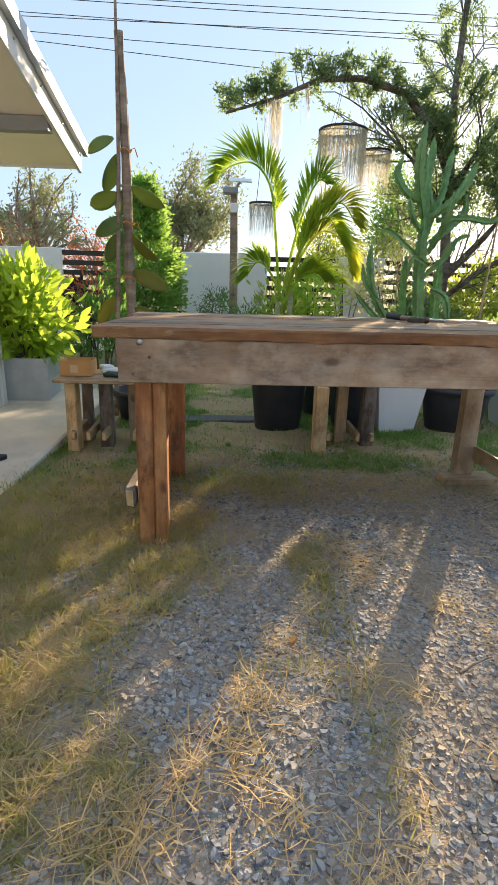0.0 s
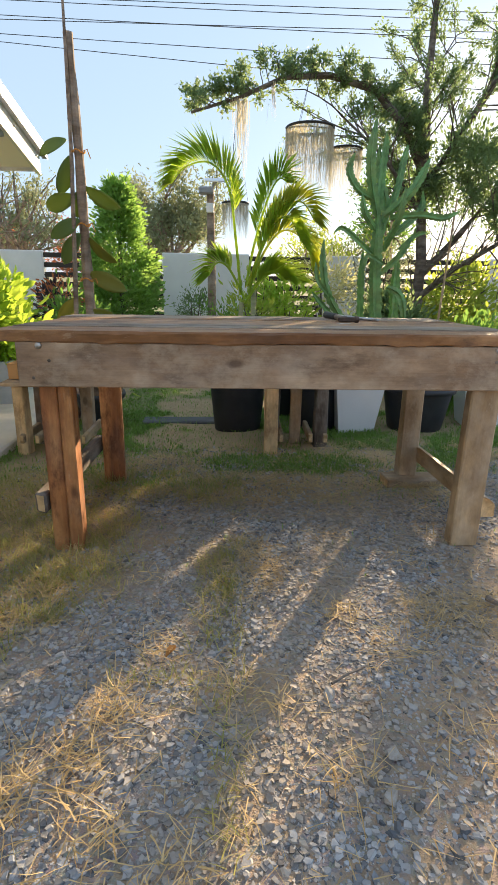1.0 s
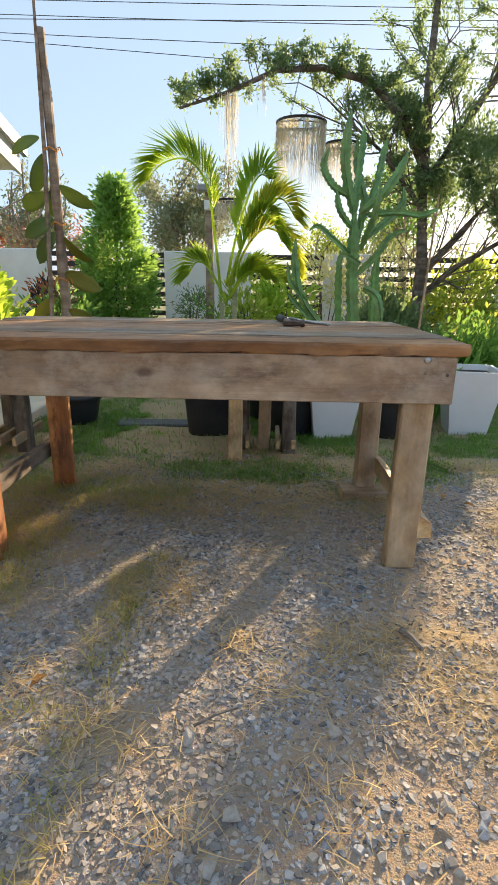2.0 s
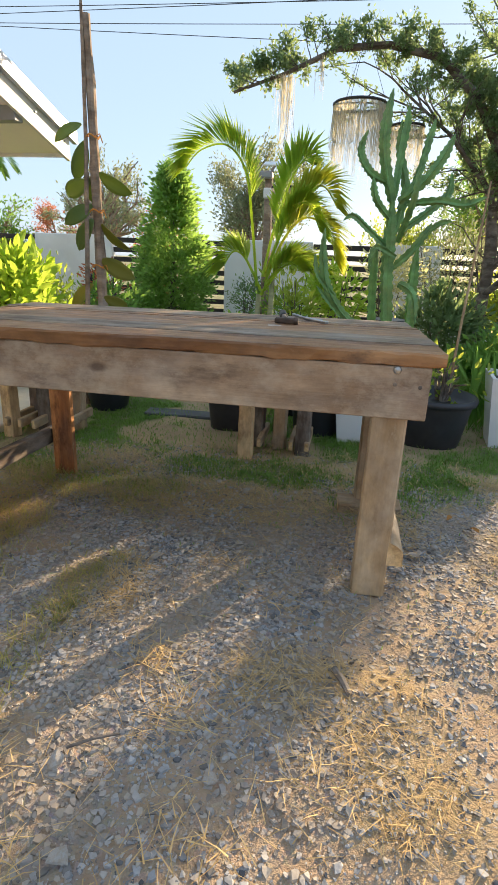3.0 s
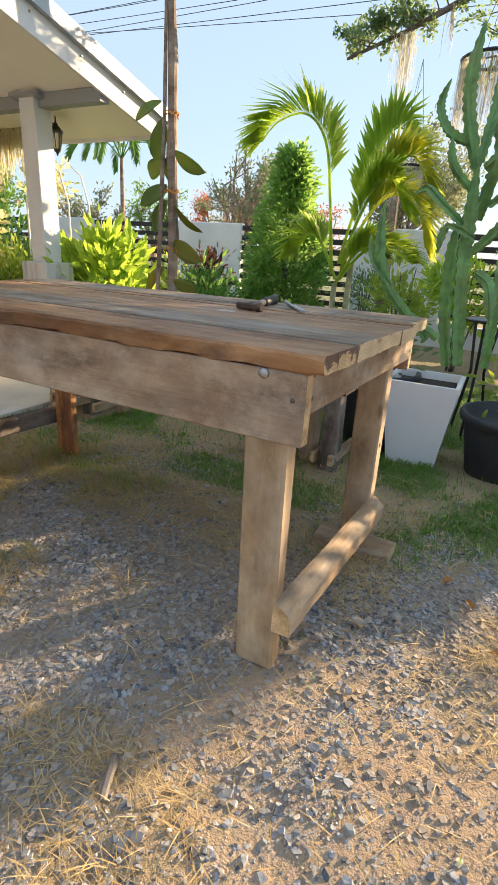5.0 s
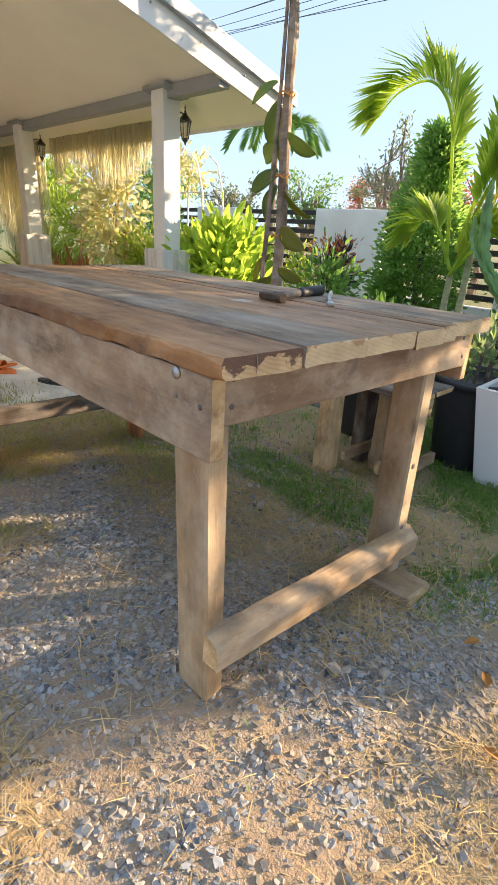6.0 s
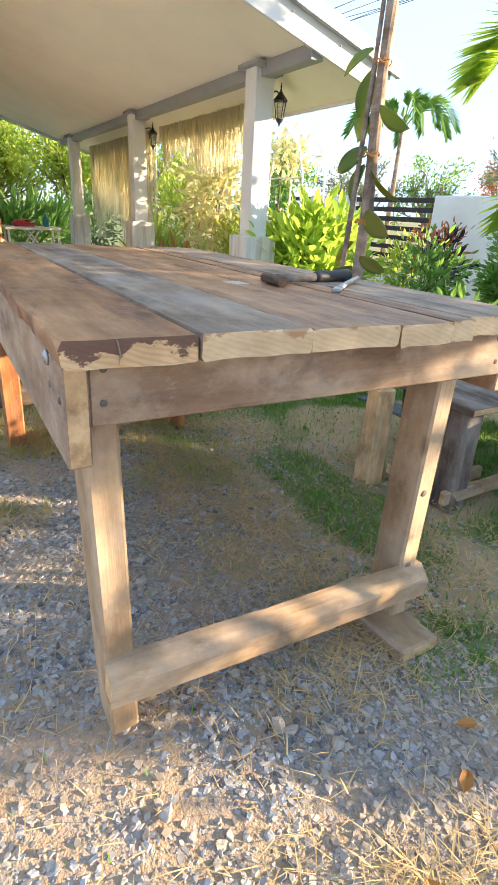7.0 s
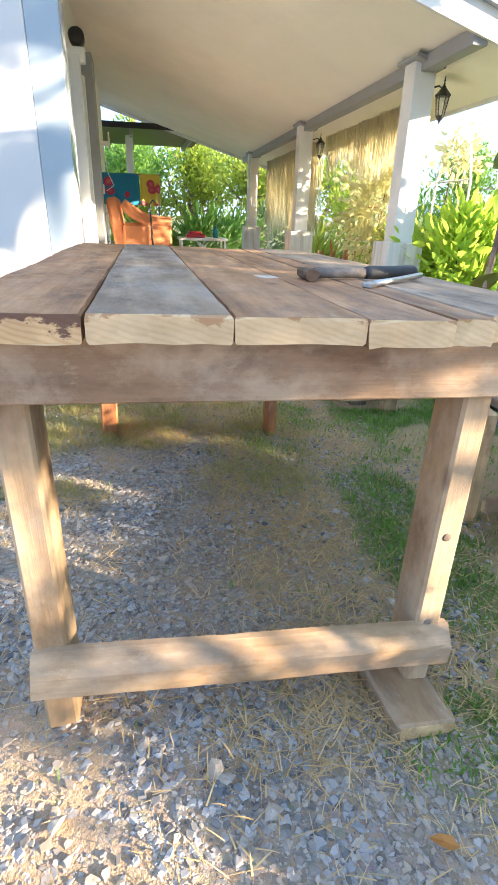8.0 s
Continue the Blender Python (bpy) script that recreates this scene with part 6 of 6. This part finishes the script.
shed = thing("open_shed", "open shed with a dark roof behind the garden", "shed", (-11.0, 1.6, 0.0))
part("shed_roof", Geo().box(3.4, 4.6, 0.10, pose(-10.95, 1.15, 2.66, 0, 1.5, 0)), BLACK, shed)
for y in (-0.4, 0.8, 2.0, 3.2):
    part("rafter", Geo().box(3.3, 0.06, 0.10, pose(-10.95, y, 2.56, 0, 1.5, 0)), BEAM, shed, "grey painted rafter")
for x, y in ((-10.0, 1.95), (-10.0, -0.6), (-12.3, -0.6)):
    part("post", Geo().box(0.14, 0.14, 2.56, pose(x, y, 1.25)), WHITE, shed)

# ---- loose things on the ground ----
STRAW = leafy("dry_straw", (0.36, 0.24, 0.10), (0.64, 0.48, 0.24), (0.6, 0.45, 0.2), 0.15, 0.85)
DRYLEAF = leafy("fallen_brown_leaf", (0.28, 0.12, 0.03), (0.50, 0.24, 0.06), (0.6, 0.3, 0.08), 0.2, 0.7)
for x, y, dx, dy, r in ((1.203, 1.487, 0.042, -0.082, 0.011), (0.62, 1.10, 0.10, 0.06, 0.004)):
    z = on_ground(x, y, 0.022)
    solo("twig", Geo().tube([(x, y, z), (x + dx * 0.5, y + dy * 0.5, z + 0.006), (x + dx, y + dy, z)], [r, r * 0.9, r * 0.75], 7), W_BARK, "short broken twig on the gravel", "twig")
for k, (x, y, s) in enumerate(((1.855, 2.28, 0.085), (1.79, 2.46, 0.06), (1.70, 2.62, 0.05), (2.15, 2.75, 0.07), (1.55, 0.95, 0.06), (0.2, 1.25, 0.05), (2.3, 3.1, 0.08))):
    ob = solo("fallen_leaf", leaf_geo([(x, y, on_ground(x, y, 0.03))], [(math.cos(k * 2.1), math.sin(k * 2.1), 0.03)], s, 0.5, np.random.RandomState(160 + k), fold=0.45, facing=(0, 0, 1.5)), DRYLEAF, "curled brown leaf fallen on the ground", "leaf", group="fallen leaves")
    ob.modifiers.new("thickness", "SOLIDIFY").thickness = 0.0015


def stone_material():
    m, t, b = mat("crushed_slate", 0.8)
    geo = t.nodes.new("ShaderNodeNewGeometry")
    v = coords(t, shift=False)
    col = ramp(t, geo.outputs["Random Per Island"], ((0.0, (0.085, 0.092, 0.105)), (0.4, (0.28, 0.295, 0.32)), (0.78, (0.42, 0.43, 0.45)), (0.92, (0.40, 0.355, 0.30)), (1.0, (0.46, 0.43, 0.39))))
    col = mix(t, 0.5, col, ramp(t, noise_tex(t, v, 90.0, 4.0), ((0.3, (0.7, 0.7, 0.7)), (0.7, (1.3, 1.28, 1.24)))), "MULTIPLY")
    dust = ramp(t, noise_tex(t, v, 3.0, 5.0), ((0.42, (0, 0, 0)), (0.64, (0.72, 0.72, 0.72))))
    col = mix(t, dust, col, (0.36, 0.285, 0.205))
    t.links.new(col, b.inputs["Base Color"])
    bump(t, b, noise_tex(t, v, 160.0, 3.0), 0.4, 0.002)
    return m


def gravel(n, seed, lo, hi, x0, x1, y0, y1, power=1.0, least=0.05):
    """Angular stones, as broken blocks with random corners."""
    r = np.random.RandomState(seed)
    x, y = r.uniform(x0, x1, n), r.uniform(y0, y1, n)
    _, _, c = cover(x, y)
    keep = r.rand(n) < np.maximum(c ** power, least)
    x, y = x[keep], y[keep]
    n = len(x)
    size = lo + (hi - lo) * r.rand(n) ** 2.7
    ang = np.arange(5) * 1.2566 + r.uniform(-0.45, 0.45, (n, 5))
    rad = 0.5 * r.uniform(0.65, 1.2, (n, 5))
    flat, thick = r.uniform(0.5, 1.0, n)[:, None], r.uniform(0.14, 0.36, n)[:, None]
    V = np.zeros((n, 10, 3))
    V[:, :5, 0], V[:, :5, 1], V[:, :5, 2] = rad * np.cos(ang), rad * np.sin(ang) * flat, -0.5 * thick
    k = r.uniform(0.6, 0.98, (n, 5))
    V[:, 5:, 0] = V[:, :5, 0] * k + r.normal(0, 0.07, (n, 1))
    V[:, 5:, 1] = V[:, :5, 1] * k + r.normal(0, 0.07, (n, 1))
    V[:, 5:, 2] = 0.5 * thick * r.uniform(0.75, 1.15, (n, 5))
    V *= size[:, None, None]
    a, tl, tm = r.uniform(0, 6.283, n), r.normal(0, 0.15, n), r.normal(0, 0.15, n)
    V[:, :, 2] += V[:, :, 0] * tl[:, None] + V[:, :, 1] * tm[:, None]
    ca, sa = np.cos(a)[:, None], np.sin(a)[:, None]
    X, Y = V[:, :, 0] * ca - V[:, :, 1] * sa, V[:, :, 0] * sa + V[:, :, 1] * ca
    zz = ground_z(x, y) + (vnoise(x, y, 0.35, 8) - 0.5) * 0.022 + (vnoise(x, y, 0.11, 9) - 0.5) * 0.012 + size * r.uniform(-0.2, 0.15, n)
    W = np.stack([X + x[:, None], Y + y[:, None], V[:, :, 2] + zz[:, None]], 2).reshape(-1, 3)
    quad = np.array([(i, (i + 1) % 5, 5 + (i + 1) % 5, 5 + i) for i in range(5)])
    F = (np.arange(n)[:, None, None] * 10 + quad[None]).reshape(-1, 4).tolist()
    F += (np.arange(n)[:, None] * 10 + np.arange(5, 10)[None]).tolist()
    return W, F


def raw(name, V, F, m_, label, category):
    me = bpy.data.meshes.new(name)
    me.from_pydata(V.tolist(), [], F)
    me.materials.append(m_)
    me.update()
    return tagged(new(name, me), label, category, kind="stuff")


STONE = stone_material()
V, F = gravel(215000, 171, 0.006, 0.029, -0.9, 3.2, 0.2, 3.4, 1.0, 0.14)
raw("gravel", V, F, STONE, "crushed blue-grey slate gravel spread over the yard", "gravel")
V, F = gravel(70000, 174, 0.004, 0.012, -0.6, 3.0, 0.2, 3.0, 1.0, 0.55)
raw("grit", V, F, STONE, "small slate chips strewn over bare earth", "gravel")
r = np.random.RandomState(172)
stone_meshes = []
for k in range(6):
    me = bpy.data.meshes.new("stone")
    bm = bmesh.new()
    bmesh.ops.create_icosphere(bm, subdivisions=1, radius=0.5)
    for v in bm.verts:
        v.co *= 1 + 0.8 * noise.noise(v.co * 2.6 + Vector((k * 5.0, 0, 0)))
        v.co.x, v.co.z = v.co.x * 1.25, v.co.z * 0.6
    bm.to_mesh(me)
    bm.free()
    me.materials.append(STONE)
    stone_meshes.append(me)
for k in range(60):
    x, y = r.uniform(-0.3, 2.4), r.uniform(0.6, 3.0)
    s = r.uniform(0.02, 0.036)
    ob = new("stone", stone_meshes[k % 6])
    ob.matrix_basis = pose(x, y, on_ground(x, y, 0.012), r.normal(0, 12), r.normal(0, 12), r.uniform(0, 360)) @ Matrix.Diagonal((s, s, s, 1))
    tagged(ob, "larger loose stone lying on the gravel", "stone", "loose stones")


def blades(n, seed, x0, x1, y0, y1, which, height, lean, width, m_, name, label, power=1.0, floor=0.0):
    r = np.random.RandomState(seed)
    x, y = r.uniform(x0, x1, n), r.uniform(y0, y1, n)
    c = cover(x, y)[which]
    tuft = step(vnoise(x, y, 0.06, seed), 0.35, 0.75)
    keep = r.rand(n) < np.maximum(c ** power * (0.25 + 0.75 * tuft), floor)
    x, y = x[keep], y[keep]
    n = len(x)
    h = r.uniform(height[0], height[1], n) * (0.6 + 0.6 * vnoise(x, y, 0.25, seed + 1))
    a, l = r.uniform(0, 6.283, n), r.uniform(lean[0], lean[1], n)
    b = a + r.choice((-1, 1), n) * 1.57
    z = ground_z(x, y) + (vnoise(x, y, 0.35, 8) - 0.5) * 0.022 + (vnoise(x, y, 0.11, 9) - 0.5) * 0.012 + (0.004 if lean[0] < 1 else r.uniform(0.006, 0.03, n))
    w = r.uniform(0.7, 1.3, n) * width
    wx, wy = np.cos(b) * w, np.sin(b) * w
    ux, uy, uz = np.cos(a) * np.sin(l), np.sin(a) * np.sin(l), np.cos(l)
    V = np.zeros((n, 5, 3))
    bend = r.uniform(0.1, 0.5, n)
    V[:, 0] = np.stack([x - wx, y - wy, z], 1)
    V[:, 1] = np.stack([x + wx, y + wy, z], 1)
    mx, my, mz = x + ux * h * 0.55, y + uy * h * 0.55, z + uz * h * 0.6
    V[:, 2] = np.stack([mx + wx * 0.8, my + wy * 0.8, mz], 1)
    V[:, 3] = np.stack([mx - wx * 0.8, my - wy * 0.8, mz], 1)
    V[:, 4] = np.stack([x + ux * h + np.cos(a) * h * bend * 0.4, y + uy * h + np.sin(a) * h * bend * 0.4, z + uz * h * (1 - 0.3 * bend)], 1)
    i = np.arange(n)[:, None] * 5
    F = (i + np.array((0, 1, 2, 3))[None]).tolist() + (i + np.array((3, 2, 4))[None]).tolist()
    me = bpy.data.meshes.new(name)
    me.from_pydata(V.reshape(-1, 3).tolist(), [], F)
    me.materials.append(m_)
    me.update()
    return tagged(new(name, me), label, "grass", kind="stuff")


def straw_tufts(places, seed):
    """Clumps of dry straw: long flat blades fanned out over the stones."""
    r = np.random.RandomState(seed)
    v, f = [], []
    for x, y, size, count in places:
        for _ in range(int(count * 0.62)):
            px, py = x + r.normal(0, size * 0.45), y + r.normal(0, size * 0.45)
            a, ln, lift = r.uniform(0, 6.283), r.uniform(0.025, 0.095), r.uniform(0.0, 0.5) ** 1.5
            w = r.uniform(0.0008, 0.0020)
            ux, uy, curl = math.cos(a), math.sin(a), r.normal(0, 0.25)
            z = float(ground_z(px, py)) + r.uniform(0.010, 0.032)
            b = len(v)
            for i in range(4):
                q = i / 3
                cx = px + ln * q * (ux - uy * curl * q)
                cy = py + ln * q * (uy + ux * curl * q)
                cz = z + ln * (lift * q - 0.45 * q * q * lift) + 0.002 * r.normal()
                ww = w * (1 - 0.7 * q)
                v += [(cx + uy * ww, cy - ux * ww, cz), (cx - uy * ww, cy + ux * ww, cz + ww * 0.6)]
            f += [(b + 2 * i, b + 2 * i + 1, b + 2 * i + 3, b + 2 * i + 2) for i in range(3)]
    return np.array(v), f


# Brighter than STRAW: sunlight on the clumps is put into this colour.
GOLD = leafy("sunlit_straw_clump", (0.46, 0.30, 0.12), (0.74, 0.56, 0.28), (0.7, 0.5, 0.22), 0.2, 0.8)
r = np.random.RandomState(190)
spots = [(-0.16, 0.68, 0.11, 190), (-0.08, 0.80, 0.09, 110), (0.02, 0.89, 0.09, 150), (0.07, 1.02, 0.08, 130), (0.14, 1.27, 0.07, 70), (0.10, 0.72, 0.10, 110), (0.28, 0.62, 0.10, 120), (0.38, 1.10, 0.06, 45), (0.48, 1.06, 0.06, 40), (0.72, 1.42, 0.12, 120), (0.82, 1.25, 0.10, 90), (0.60, 0.85, 0.09, 70), (0.95, 0.95, 0.12, 60), (1.15, 1.15, 0.10, 40)]
spots += [(r.uniform(-0.5, 1.5), r.uniform(0.5, 2.6), r.uniform(0.03, 0.08), r.uniform(8, 26)) for _ in range(26)]
V, F = straw_tufts(spots, 191)
raw("straw_clumps", V, F, GOLD, "clumps of dry straw over the gravel, coloured a sunlit gold", "straw")
GRASS = leafy("lawn_blade", (0.065, 0.16, 0.03), (0.19, 0.32, 0.065), (0.40, 0.60, 0.12), 0.45, 0.6)
OLIVE = leafy("dry_olive_blade", (0.30, 0.26, 0.11), (0.58, 0.49, 0.26), (0.62, 0.52, 0.24), 0.35, 0.7)
blades(120000, 181, -1.6, 3.0, 2.4, 6.2, 0, (0.02, 0.05), (0.1, 0.9), 0.0022, GRASS, "lawn_grass", "patchy green lawn grass behind the table", 1.6)
SEDGE = leafy("half_dry_green_blade", (0.17, 0.20, 0.05), (0.44, 0.40, 0.15), (0.58, 0.55, 0.18), 0.4, 0.7)
blades(110000, 182, -2.2, 0.4, 0.3, 2.9, 1, (0.03, 0.085), (0.4, 1.2), 0.0014, SEDGE, "dry_grass", "flattened dry grass beside the slab", 1.2)
blades(130000, 183, -0.8, 3.2, 0.2, 3.2, 1, (0.02, 0.085), (1.1, 1.52), 0.0010, STRAW, "straw", "dry straw lying over the gravel", 1.4, 0.05)
blades(90000, 185, -0.7, 2.7, 2.3, 4.6, 0, (0.014, 0.038), (0.2, 1.1), 0.0022, GRASS, "grass_carpet", "green grass behind and under the table", 0.9)
blades(13000, 186, -0.6, 2.2, 2.2, 3.5, 1, (0.02, 0.055), (1.0, 1.5), 0.0015, STRAW, "thatch", "matted dry thatch between the lawn and the gravel", 0.8)
blades(9000, 184, -0.6, 2.8, 1.6, 3.2, 0, (0.015, 0.035), (0.1, 0.7), 0.0014, GRASS, "sprouting_grass", "short green grass sprouting through the gravel", 0.7, 0.04)
